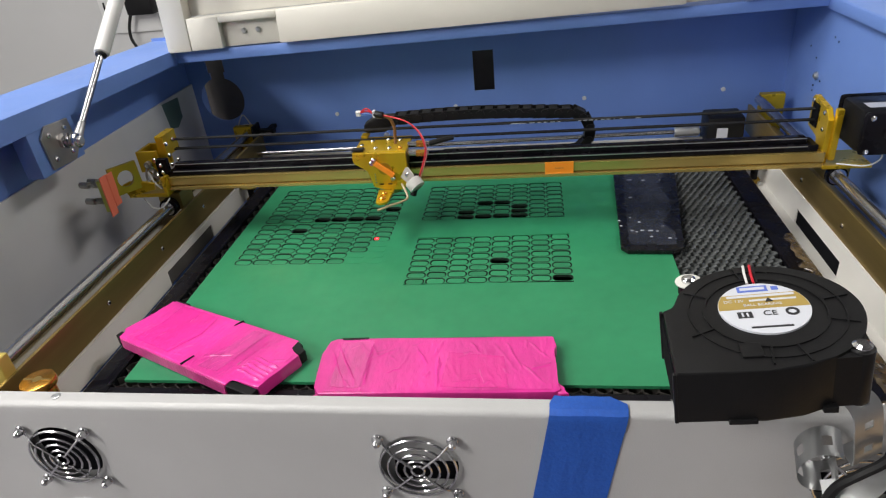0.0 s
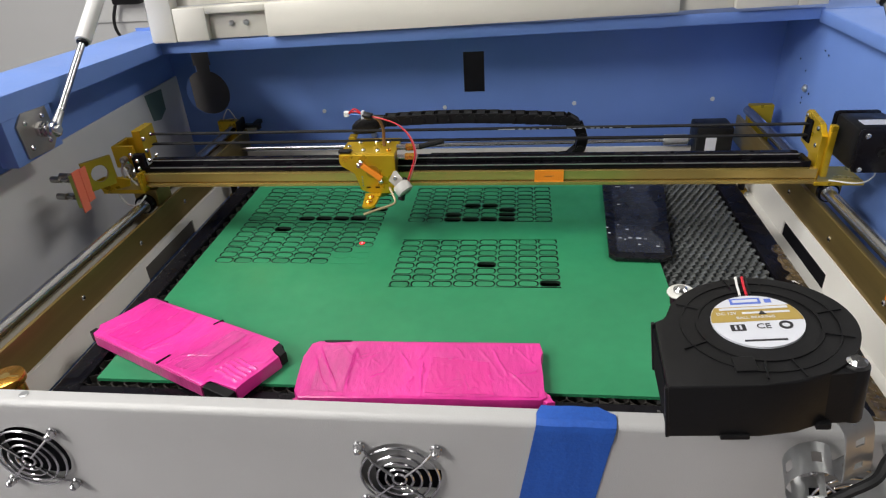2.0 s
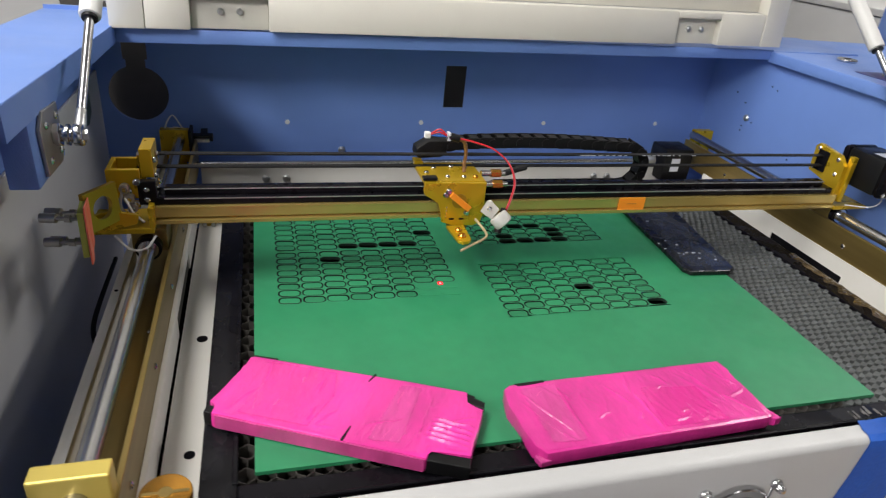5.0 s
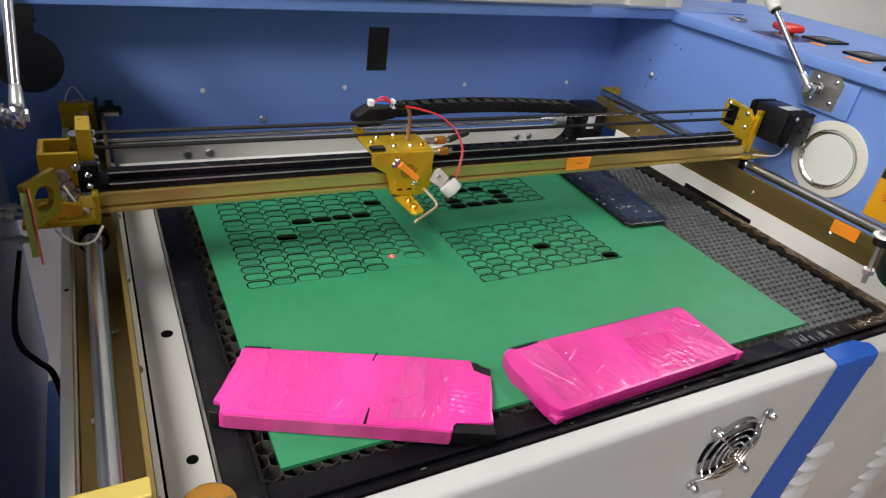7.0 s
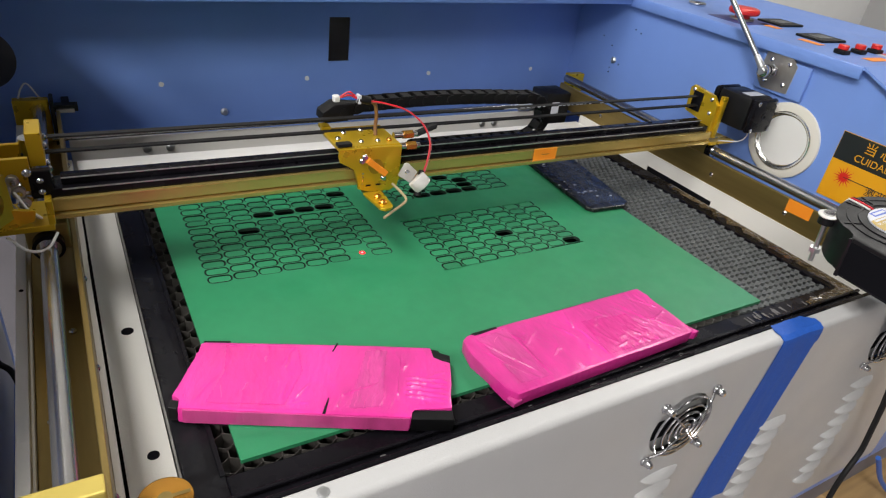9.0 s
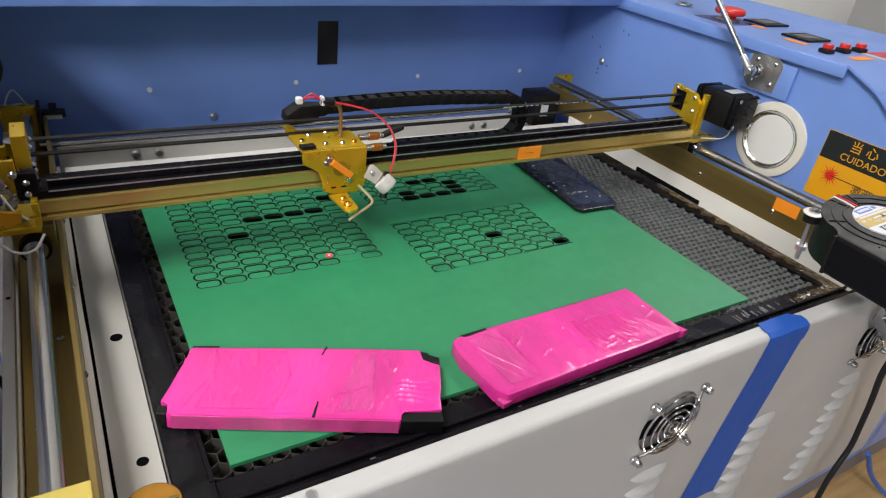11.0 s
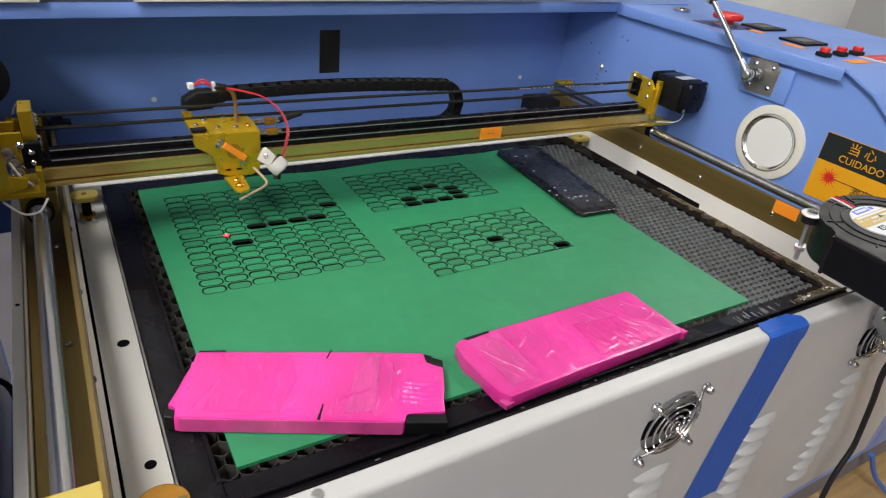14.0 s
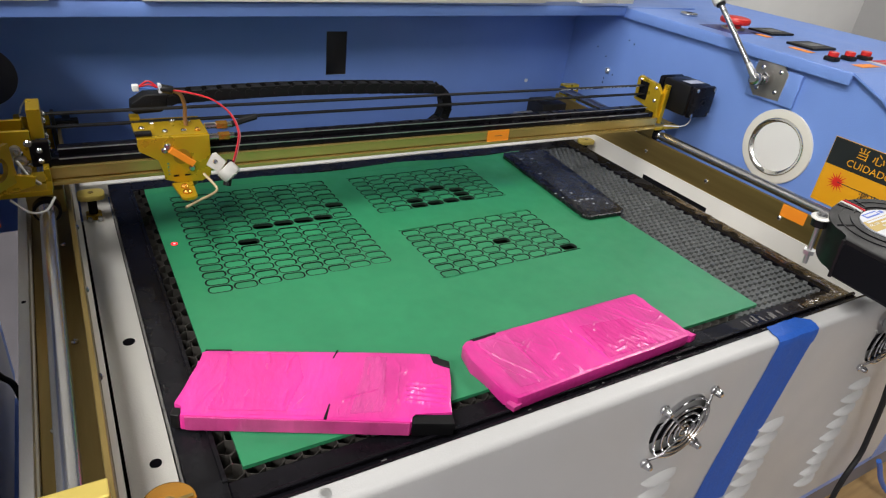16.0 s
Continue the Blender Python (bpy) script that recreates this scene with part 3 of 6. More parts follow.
part("bed_ridge", box(FX0, FX1, 0.055, 0.059, -0.0025, 0.0035, 0.0008), BLACK_METAL, bed)
part("bed_ridge", box(FX0, FX1, 0.066, 0.069, -0.0025, 0.001, 0.0008), BLACK_METAL, bed)
part("bed_ridge", box(HX0 - 0.003, HX0, HY0, HY1, -0.0025, -0.0008, 0.0004), BLACK_METAL, bed)


def crust(x0, y0, u, v, length, width, seed):
    """An uneven dried crust along u from a corner, its ragged edge towards v."""
    bm = bmesh.new()
    rows = []
    for i in range(int(length / 0.003) + 1):
        s = i * 0.003
        w = width * (0.45 + 0.55 * max(0, 1 - s / length) ** 0.5) * (0.75 + 0.5 * noise.noise(Vector((s * 90, seed, 1))))
        row = []
        for k in range(6):
            p = Vector((x0, y0, 0)) + Vector(u) * (s + 0.002 * noise.noise(Vector((s * 200, k * 1.7, seed)))) + Vector(v) * (w * k / 5)
            p.z = -0.0022 + (0.0 if k in (0, 5) else 0.0007 + 0.0011 * noise.noise(Vector((s * 160, k * 0.9, seed + 4))))
            row.append(bm.verts.new(p))
        rows.append(row)
    for p, q in zip(rows, rows[1:]):
        for k in range(5):
            bm.faces.new((p[k], p[k + 1], q[k + 1], q[k]))
    bmesh.ops.recalc_face_normals(bm, faces=bm.faces)
    if sum(f.normal.z for f in bm.faces) < 0:
        bmesh.ops.reverse_faces(bm, faces=bm.faces)
    bmesh.ops.solidify(bm, geom=bm.faces[:], thickness=0.0004)
    return bm


bm = crust(0.3712, 0.071, (0, 1, 0), (-1, 0, 0), 0.26, 0.021, 2)
part("resin_stain", crust(0.368, 0.070, (-1, 0, 0), (0, 1, 0), 0.075, 0.015, 9), AMBER, bed)
part("resin_stain", bm, AMBER, bed, "amber resin crust on the frame bar")
# near-black floor gives the holes in the sheet their depth of shade
part("bed_floor", box(FX0 + 0.002, FX1 - 0.002, FY0 + 0.002, FY1 - 0.002, -0.036, -0.031), TRAY_SHADE, bed)


def honeycomb(sooty):
    """Hexagonal cells with thin walls, one joined mesh."""
    a = 0.0068 if sooty else 0.0048
    px, py = a * math.sqrt(3), a * 1.5
    rng = np.random.default_rng(3)
    verts, faces = [], []
    ang = [math.radians(60 * k + 30) for k in range(6)]
    row, y = 0, HY0 + a
    while y < HY1 - a * 0.6:
        x = HX0 + px / 2 + (px / 2 if row % 2 else 0)
        while x < HX1 - px * 0.49:
            inside = -0.236 < x < 0.226 and 0.108 < y < 0.486
            if inside or sooty != (x < 0.21):
                x += px
                continue
            n = len(verts)
            dz = rng.normal(0, 0.00025)
            jx, jy = rng.normal(0, 0.00025, 2)
            for r, z in ((a * 0.998, -0.0034 + dz), (a * 0.955, -0.0034 + dz), (a * 0.955, -0.022), (a * 0.998, -0.022)):
                verts += [(x + jx + r * math.cos(t), y + jy + r * math.sin(t), z) for t in ang]
            for k in range(6):
                j = (k + 1) % 6
                for b in (0, 6, 12):
                    faces.append((n + b + k, n + b + j, n + b + 6 + j, n + b + 6 + k))
            if not sooty:  # cell walls bent over, like scales
                c = len(verts)
                lean = a * (0.30 + 0.12 * rng.random())
                for t, r, z in ((30, a * 0.97, -0.0030), (-30, a * 0.97, -0.0026), (-90, a * 0.97, -0.0032), (150, lean, -0.0066 + rng.normal(0, 0.0005))):
                    verts.append((x + jx + r * math.cos(radians(t)), y + jy + r * math.sin(radians(t)), z + dz))
                faces += [(c, c + 3, c + 1), (c + 1, c + 3, c + 2)]
            x += px
        y += py
        row += 1
    me = bpy.data.meshes.new("honeycomb")
    me.from_pydata(verts, [], faces)
    me.materials.append(COMB_SOOTY if sooty else COMB)
    ob = new("honeycomb", me)
    ob.parent = bed
    ob["kind"] = "stuff"
    ob["label"] = "sooty dark honeycomb core" if sooty else "grey hexagonal honeycomb core"


honeycomb(False)
honeycomb(True)

# green sheet: cells with oval cut-outs, and the cut pieces lying in them
BX0, BX1, BY0, BY1, BT = -0.2515, 0.243, 0.092, 0.499, 0.003
PXP, PYP = 0.02135, 0.01195
BLOCKS = {  # first cell's centre, and the cells whose piece is gone
    "a": (-0.2205, 0.2860, {(2, 6)}),
    "b": (-0.2205, 0.3850, {(3, 0), (4, 0), (5, 0), (6, 0), (7, 2)}),
    "c": (-0.0180, 0.2450, {(4, 3), (7, 0)}),
    "d": (-0.0205, 0.3835, {(2, 0), (3, 0), (4, 0), (5, 0), (2, 1), (5, 1), (5, 2), (3, 3), (4, 3)}),
}


TURN = {"a": -3.5, "b": -3.5, "c": -1.0, "d": -1.0}  # degrees by which the ovals stand askew to their rows
RISE = {"a": 0.0, "b": 0.0003, "c": 0.0006, "d": 0.0004}  # metres that a row climbs from cell to cell
LATE = {(7, 3): 2.0, (7, 2): 4.1, (7, 1): 6.2, (7, 0): 8.3, (6, 1): 10.5, (6, 0): 12.7}  # cells of block a: when each is cut free


def cell_at(key, i, j):
    cx0, cy0, gone = BLOCKS[key]
    return cx0 + i * PXP, cy0 + j * PYP + RISE[key] * (i - 3.5)


def oval(hx, hy, r, k=4, turn=0.0):
    pts = []
    for cx, cy, a0 in ((hx - r, hy - r, 0), (-hx + r, hy - r, 90), (-hx + r, -hy + r, 180), (hx - r, -hy + r, 270)):
        pts += [(cx + r * math.cos(radians(a0 + 90 * i / k)), cy + r * math.sin(radians(a0 + 90 * i / k))) for i in range(k + 1)]
    c, n = math.cos(radians(turn)), math.sin(radians(turn))
    return [(x * c - y * n, x * n + y * c) for x, y in pts]


def green_sheet():
    bm = bmesh.new()

    def slab(x0, x1, y0, y1):
        box(x0, x1, y0, y1, -BT, 0, bm=bm)

    for key, (cx0, cy0, gone) in BLOCKS.items():
        for i in range(8):
            for j in range(8):
                cx, cy = cell_at(key, i, j)
                late = key == "a" and (i, j) in LATE
                hole = oval(0.00920, 0.00465, 0.0038, turn=TURN[key]) if late else oval(0.00985, 0.00525, 0.0042, turn=TURN[key])
                rim_out = oval(0.01030, 0.00560, 0.0046, turn=TURN[key])
                out = [(PXP / 2, PYP / 2), (-PXP / 2, PYP / 2), (-PXP / 2, -PYP / 2), (PXP / 2, -PYP / 2)]
                cv = [bm.verts.new((cx + x, cy + y, 0)) for x, y in out]
                top = [bm.verts.new((cx + x, cy + y, 0)) for x, y in hole]
                low = [bm.verts.new((cx + x, cy + y, -BT)) for x, y in hole]
                rimv = [bm.verts.new((cx + x, cy + y, 0)) for x, y in rim_out]
                for c in range(4):
                    b = c * 5
                    for s in range(4):
                        bm.faces.new((cv[c], rimv[b + s + 1], rimv[b + s])[::-1])
                    nb = ((c + 1) % 4) * 5
                    bm.faces.new((cv[c], cv[(c + 1) % 4], rimv[nb], rimv[b + 4]))
                for s in range(20):
                    t = (s + 1) % 20
                    bm.faces.new((top[s], top[t], low[t], low[s])).material_index = 1
                    bm.faces.new((rimv[s], rimv[t], top[t], top[s])).material_index = 1
    ext = {k: (x - PXP / 2, x + 7.5 * PXP, y - PYP / 2, y + 7.5 * PYP) for k, (x, y, g) in BLOCKS.items()}
    a, b, c, d = (ext[k] for k in "abcd")
    slab(BX0, a[0], BY0, BY1 - 0.012)
    slab(a[0], a[1], BY0, a[2])
    slab(a[0], a[1], a[3], b[2])
    slab(a[0], a[1], b[3], BY1 - 0.012)
    slab(a[1], d[0], BY0, BY1 - 0.012)
    slab(d[0], c[0], c[2], c[3]) if d[0] < c[0] else None
    slab(d[0], BX1, BY0, c[2])
    slab(d[0], BX1, c[3], d[2])
    slab(d[0], BX1, d[3], BY1 - 0.012)
    # rear edge, warped by heat
    rows = []
    for k in range(61):
        x = BX0 + (BX1 - BX0) * k / 60
        lift = max(0.0, 0.0042 * noise.noise(Vector((x * 9, 0.3, 0))) + 0.0012)
        back = BY1 + 0.0035 * noise.noise(Vector((x * 7, 2.1, 5))) - 0.001
        rows.append([bm.verts.new(p) for p in ((x, BY1 - 0.012, 0), (x, BY1 - 0.006, lift * 0.45), (x, back, lift), (x, back, lift - BT), (x, BY1 - 0.012, -BT))])
    for p, q in zip(rows, rows[1:]):
        for n in range(4):
            bm.faces.new((p[n], q[n], q[n + 1], p[n + 1]))
    slab(c[1], BX1, c[2], c[3])
    slab(d[1], BX1, d[2], d[3])
    bmesh.ops.recalc_face_normals(bm, faces=[f for f in bm.faces if len(f.verts) == 3])
    return bm


sheet_ob = tagged(part("plastic_sheet", green_sheet(), GREEN), "green plastic sheet with rows of oval cut-outs on the bed", "plastic sheet")
sheet_ob.data.materials.append(BURNT)
piece_bm = prism(oval(0.00905, 0.00450, 0.0036), -BT, -0.0001, bevel=0.00035)
piece_me = bpy.data.meshes.new("oval_piece")
piece_bm.to_mesh(piece_me)
piece_bm.free()
piece_me.materials.append(GREEN_PIECE)
piece_me.materials.append(BURNT)
for f in piece_me.polygons:
    if f.normal.z < 0.97:
        f.material_index = 1
late_bm = prism(oval(0.01030, 0.00570, 0.0047), -BT, 0.0)
late_me = bpy.data.meshes.new("oval_piece")
late_bm.to_mesh(late_me)
late_bm.free()
late_me.materials.append(GREEN)
late_pieces = []
rnd = random.Random(5)
for key, (cx0, cy0, gone) in BLOCKS.items():
    for i in range(8):
        for j in range(8):
            if (i, j) in gone:
                continue
            late = key == "a" and (i, j) in LATE
            ob = new("oval_piece", late_me if late else piece_me)
            ob.parent = sheet_ob
            x, y = cell_at(key, i, j)
            if late:  # flush until it is cut free, then it sinks into its hole
                late_pieces.append((ob, x, y, TURN[key], LATE[(i, j)]))
                continue
            ob.matrix_basis = pose(x + rnd.gauss(0, 0.00012), y + rnd.gauss(0, 0.00012), rnd.gauss(-0.00015, 0.00018), rnd.gauss(0, 0.7), rnd.gauss(0, 0.4), TURN[key] + rnd.gauss(0, 0.4))


# ---------------------------------------------------------------- loose things on the bed
def inside(outline, x, y):
    """Whether a point lies in an outline."""
    hit = False
    for (x0, y0), (x1, y1) in zip(outline, outline[1:] + outline[:1]):
        if (y0 > y) != (y1 > y) and x < x0 + (y - y0) / (y1 - y0) * (x1 - x0):
            hit = not hit
    return hit


def ridge_height(x, y, ridges):
    """Height that a set of film creases adds at a point: each runs from a to b, w wide and h high."""
    z = 0.0
    for ax, ay, bx, by, w, h in ridges:
        dx, dy = bx - ax, by - ay
        ln = dx * dx + dy * dy
        t = ((x - ax) * dx + (y - ay) * dy) / ln
        if -0.05 < t < 1.05:
            side = ((x - ax) * dy - (y - ay) * dx) / math.sqrt(ln)
            side += 0.0003 * math.sin(9 * t + ax * 300)
            fade = max(0.0, min(1.0, 4 * t + 0.2, 4.2 - 4 * t))
            z += h * fade * math.exp(-(side / w) ** 2)
    return z


def film_skin(outline, h, ridges, lift, step=0.0008):
    """A thin film over the top inside an outline, creased along the ridges."""
    xs, ys = [p[0] for p in outline], [p[1] for p in outline]
    nx, ny = int((max(xs) - min(xs)) / step), int((max(ys) - min(ys)) / step)
    verts, faces, at = [], [], {}
    for i in range(nx + 1):
        for k in range(ny + 1):
            x, y = min(xs) + (i + 0.01) * step, min(ys) + (k + 0.01) * step
            if inside(outline, x, y):
                z = h + lift + 0.00035 * noise.noise(Vector((x * 70, y * 28, 3))) + 0.00016 * noise.noise(Vector((x * 260, y * 110, 8))) + ridge_height(x, y, ridges)
                at[i, k] = len(verts)
                verts.append((x, y, z))
    for (i, k), a in at.items():
        q = [at.get(c) for c in ((i + 1, k), (i + 1, k + 1), (i, k + 1))]
        if None not in q:
            faces.append((a, *q))
    bm = bmesh.new()
    vs = [bm.verts.new(v) for v in verts]
    for f in faces:
        bm.faces.new([vs[n] for n in f])
    return bm


def crease_set(seed, x0, x1, y0, y1, n, lean):
    """Creases pulled across a packet, most of them along one lean."""
    rb = random.Random(seed)
    out = []
    for k in range(n):
        ax, ay = x0 + (x1 - x0) * rb.random(), y0 + (y1 - y0) * rb.random()
        t = radians(rb.choice(lean) + rb.gauss(0, 9))
        ln = 0.008 + 0.030 * rb.random() ** 2
        out.append((ax, ay, ax + ln * math.cos(t), ay + ln * math.sin(t), 0.0008 + 0.0005 * rb.random(), 0.00026 + 0.00050 * rb.random() ** 2))
    return out


def packet(name, outline, h, m, label, film, patches, skins):
    """A flat bundle wrapped in film: a soft-edged body, bare corners and creased film skins over the top."""
    thing = tagged(empty(name, m), label, "wrapped packet", "pink wrapped packets")
    bm = prism(outline, 0.0, h)
    bmesh.ops.bevel(bm, geom=bm.edges[:], offset=0.0016, segments=2, affect="EDGES", profile=0.6)
    bmesh.ops.triangulate(bm, faces=bm.faces[:])
    bmesh.ops.subdivide_edges(bm, edges=[e for e in bm.edges if e.calc_length() > 0.012], cuts=3, use_grid_fill=True)
    for v in bm.verts:
        if v.co.z > h * 0.5:
            v.co.z += 0.0004 * noise.noise(v.co * 45)
        v.co.x += 0.0012 * noise.noise(v.co * 60 + Vector((3, 1, 7)))
        v.co.y += 0.0012 * noise.noise(v.co * 60 + Vector((9, 4, 2)))
    part("film_wrap", bm, film, thing, smooth=True)
    for pts, z0, z1 in patches:
        part("bare_board", prism(pts, z0, z1, bevel=0.0006), BLACK, thing, "bare black board end")
    for pts, ridges, lift, mat in skins:
        part("film_skin", film_skin(pts, h, ridges, lift), mat, thing, smooth=True)
    return thing


A0 = pose(-0.2540, 0.1985, 0.0, 0, 0, -24.4)
LA, WA, HA = 0.170, 0.063, 0.0125
packet("wrapped_packet", [(0.004, -0.003), (LA - 0.004, 0.002), (LA - 0.004, -0.010), (LA + 0.010, -0.013), (LA + 0.007, -WA + 0.004), (LA - 0.020, -WA + 0.002), (LA - 0.021, -WA - 0.006), (0.002, -WA - 0.004), (0.004, -WA + 0.004), (-0.003, -WA + 0.006)],
       HA, A0, "bundle of boards wrapped in bright pink film on the green sheet", PINK,
       [([(LA - 0.0045, 0.0005), (LA + 0.002, -0.001), (LA + 0.002, -0.004), (LA + 0.010, -0.006), (LA + 0.0098, -0.0125), (LA - 0.0045, -0.0095)], 0.001, HA - 0.0005),
        ([(LA - 0.0205, -WA + 0.0015), (LA + 0.007, -WA + 0.0025), (LA + 0.0075, -WA - 0.006), (LA - 0.0205, -WA - 0.0065)], 0.0005, HA - 0.001),
        ([(-0.0035, -WA + 0.004), (0.004, -WA + 0.003), (0.0022, -WA - 0.004), (-0.003, -WA - 0.003)], 0.001, HA - 0.0008),
        ([(0.004, -0.0035), (0.022, -0.002), (0.022, 0.0), (0.004, -0.001)], 0.002, HA - 0.0006),
        ([(0.092, -WA - 0.0050), (0.0945, -WA + 0.0080), (0.0952, -WA + 0.0080), (0.0938, -WA - 0.0052)], 0.0005, HA + 0.0014),
        ([(0.094, -0.008), (0.0970, 0.0012), (0.0976, 0.0012), (0.0950, -0.0082)], 0.0005, HA + 0.0013)],
       [([(0.003, -0.005), (0.160, 0.000), (LA - 0.006, -0.012), (LA + 0.007, -0.015), (LA + 0.005, -WA + 0.006), (LA - 0.022, -WA + 0.004), (LA - 0.023, -WA - 0.004), (0.004, -WA - 0.002), (0.0, -WA + 0.008)],
         [(LA - 0.026 + 0.001 * k, -WA + 0.0125 + 0.0046 * k, LA + 0.003 + 0.0008 * k, -WA + 0.0095 + 0.0046 * k, 0.0009, 0.0015) for k in range(5)]
         + [(LA - 0.030, -WA + 0.004, LA - 0.027, -0.004, 0.0005, 0.0006), (0.070, -WA + 0.002, 0.082, -WA + 0.022, 0.0006, 0.0007), (0.010, -WA, 0.022, -WA + 0.030, 0.0006, 0.0006)]
         + [(0.100 + 0.0055 * k, -WA - 0.002, 0.104 + 0.006 * k, -WA + 0.016 + 0.004 * (k % 3), 0.0005, 0.0005) for k in range(7)]
         + crease_set(4, 0.006, LA - 0.01, -WA, -0.004, 26, (78, 82, 95, 20)), 0.0002, PINK),
        ([(0.020, -0.006), (0.070, -0.0045), (0.076, -0.030), (0.068, -WA + 0.001), (0.018, -WA + 0.001), (0.024, -0.034)], crease_set(8, 0.020, 0.074, -WA, -0.006, 8, (82, 98)), 0.0005, PINK_DEEP),
        ([(0.118, -0.005), (0.134, -0.004), (0.130, -WA + 0.002), (0.108, -WA - 0.001)], crease_set(9, 0.108, 0.134, -WA, -0.006, 9, (80, 86)), 0.0005, PINK_THIN)])

pa = bpy.data.objects["wrapped_packet"]
bm = bmesh.new()
hexa(bm, [(0.006, -WA - 0.0052, 0.001), (LA - 0.022, -WA - 0.0070, 0.001), (LA - 0.022, -WA - 0.0055, 0.001), (0.006, -WA - 0.0037, 0.001),
          (0.006, -WA - 0.0050, HA - 0.0010), (LA - 0.022, -WA - 0.0068, HA - 0.0010), (LA - 0.022, -WA - 0.0055, HA - 0.0010), (0.006, -WA - 0.0037, HA - 0.0010)])
part("film_side", bm, PINK_EDGE, pa)

B0 = pose(-0.0665, 0.0695, 0.0, 0, 0, 1.2)
LB, WB, HB = 0.186, 0.0655, 0.0115
packet("wrapped_packet", [(0.0, -0.004), (LB - 0.002, -0.001), (LB + 0.004, 0.002), (LB, 0.007), (LB - 0.001, 0.045), (LB + 0.003, 0.053), (LB + 0.001, WB), (0.0, WB), (-0.006, WB - 0.004), (-0.008, WB - 0.022), (-0.006, 0.004)],
       HB, B0, "long bundle wrapped in pink film at the front of the sheet", PINK,
       [([(0.006, WB - 0.003), (0.028, WB - 0.0015), (0.028, WB + 0.001), (0.004, WB + 0.0005)], 0.002, HB + 0.0006)],
       [([(0.001, -0.002), (LB - 0.003, 0.001), (LB - 0.003, 0.045), (LB - 0.001, WB - 0.002), (0.001, WB - 0.002), (-0.0045, WB - 0.006), (-0.006, WB - 0.022), (-0.0045, 0.004)],
         [(0.004, 0.056, 0.030, 0.004, 0.0008, 0.0011), (0.000, 0.048, 0.022, 0.002, 0.0006, 0.0008), (0.036, 0.003, 0.034, 0.058, 0.0007, 0.0009), (0.094, 0.003, 0.092, 0.040, 0.0009, 0.0011),
          (0.072, 0.052, 0.084, 0.030, 0.0008, 0.0009), (0.148, 0.056, 0.160, 0.024, 0.0009, 0.0010), (0.160, 0.030, 0.178, 0.006, 0.0008, 0.0009), (0.118, 0.058, 0.126, 0.044, 0.0008, 0.0009),
          (0.166, 0.058, 0.182, 0.036, 0.0008, 0.0008), (0.050, 0.020, 0.062, 0.026, 0.0008, 0.0008), (0.132, 0.002, 0.126, 0.026, 0.0006, 0.0007)]
         + crease_set(12, 0.004, LB - 0.004, 0.004, WB - 0.004, 34, (-60, -75, 80, 30)), 0.0002, PINK),
        ([(0.008, 0.004), (0.033, 0.002), (0.034, WB - 0.004), (0.005, WB - 0.006)], crease_set(13, 0.006, 0.034, 0.004, 0.06, 7, (-62,)), 0.0005, PINK_THIN),
        ([(0.096, 0.003), (0.150, 0.002), (0.146, 0.040), (0.100, 0.046)], crease_set(14, 0.096, 0.150, 0.004, 0.044, 9, (-65, 20)), 0.0005, PINK_DEEP)])

pb = bpy.data.objects["wrapped_packet.001"]
tail = [(LB - 0.004, 0.002), (LB + 0.003, -0.002), (LB + 0.009, -0.001), (LB + 0.005, 0.003), (LB + 0.006, 0.006), (LB + 0.001, 0.010), (LB - 0.002, 0.014)]
part("film_tail", prism(tail, 0.002, HB - 0.002, bevel=0.0008), PINK, pb)
part("film_tail", prism([(0.0, 0.004), (-0.006, 0.001), (-0.004, -0.006), (0.004, -0.005)], 0.001, 0.006, bevel=0.0008), PINK_THIN, pb)

# board in loose clear film over the sheet's edge
pk = tagged(empty("film_packet", pose(0.187, 0.293, 0.0005)), "flat black board in crumpled clear film across the sheet's edge", "film packet")
board = [(0.006, 0.004), (0.012, -0.004), (0.058, -0.006), (0.068, 0.0), (0.094, 0.188), (0.086, 0.194), (0.024, 0.196), (0.018, 0.188)]
part("board", prism(board, 0.0, 0.0050, bevel=0.0010), WRAP, pk, "glossy black board")
clear = [(0.014, 0.006), (0.062, 0.003), (0.066, 0.030), (0.058, 0.052), (0.070, 0.080), (0.074, 0.110), (0.068, 0.150), (0.082, 0.188), (0.030, 0.190), (0.022, 0.110)]
folds = [(0.044, 0.046, 0.066, 0.012, 0.0012, 0.0022), (0.050, 0.050, 0.066, 0.024, 0.0009, 0.0018), (0.056, 0.052, 0.074, 0.110, 0.0014, 0.0020), (0.040, 0.048, 0.062, 0.040, 0.0010, 0.0014), (0.016, 0.030, 0.060, 0.034, 0.0008, 0.0010)]
part("clear_film", film_skin(clear, 0.0050, folds + crease_set(21, 0.016, 0.07, 0.006, 0.18, 34, (70, 85, 20, 110)), 0.0007, 0.0013), CLEAR_FILM, pk, "bluish grey clear film with creases", smooth=True)
rnd = random.Random(11)
for x, y, w in ((0.009, 0.060, 0.0026), (0.010, 0.047, 0.0026), (0.030, 0.055, 0.0028), (0.022, 0.066, 0.002), (0.038, 0.022, 0.0028), (0.056, 0.018, 0.0030), (0.020, 0.036, 0.003), (0.025, 0.033, 0.002), (0.030, 0.036, 0.004), (0.038, 0.035, 0.005),
                (0.046, 0.034, 0.003), (0.028, 0.118, 0.004), (0.032, 0.168, 0.006), (0.050, 0.165, 0.004)):
    part("print_mark", box(x, x + w, y, y + 0.0010 + 0.0014 * rnd.random(), 0.0049, 0.0053), LABEL, pk)


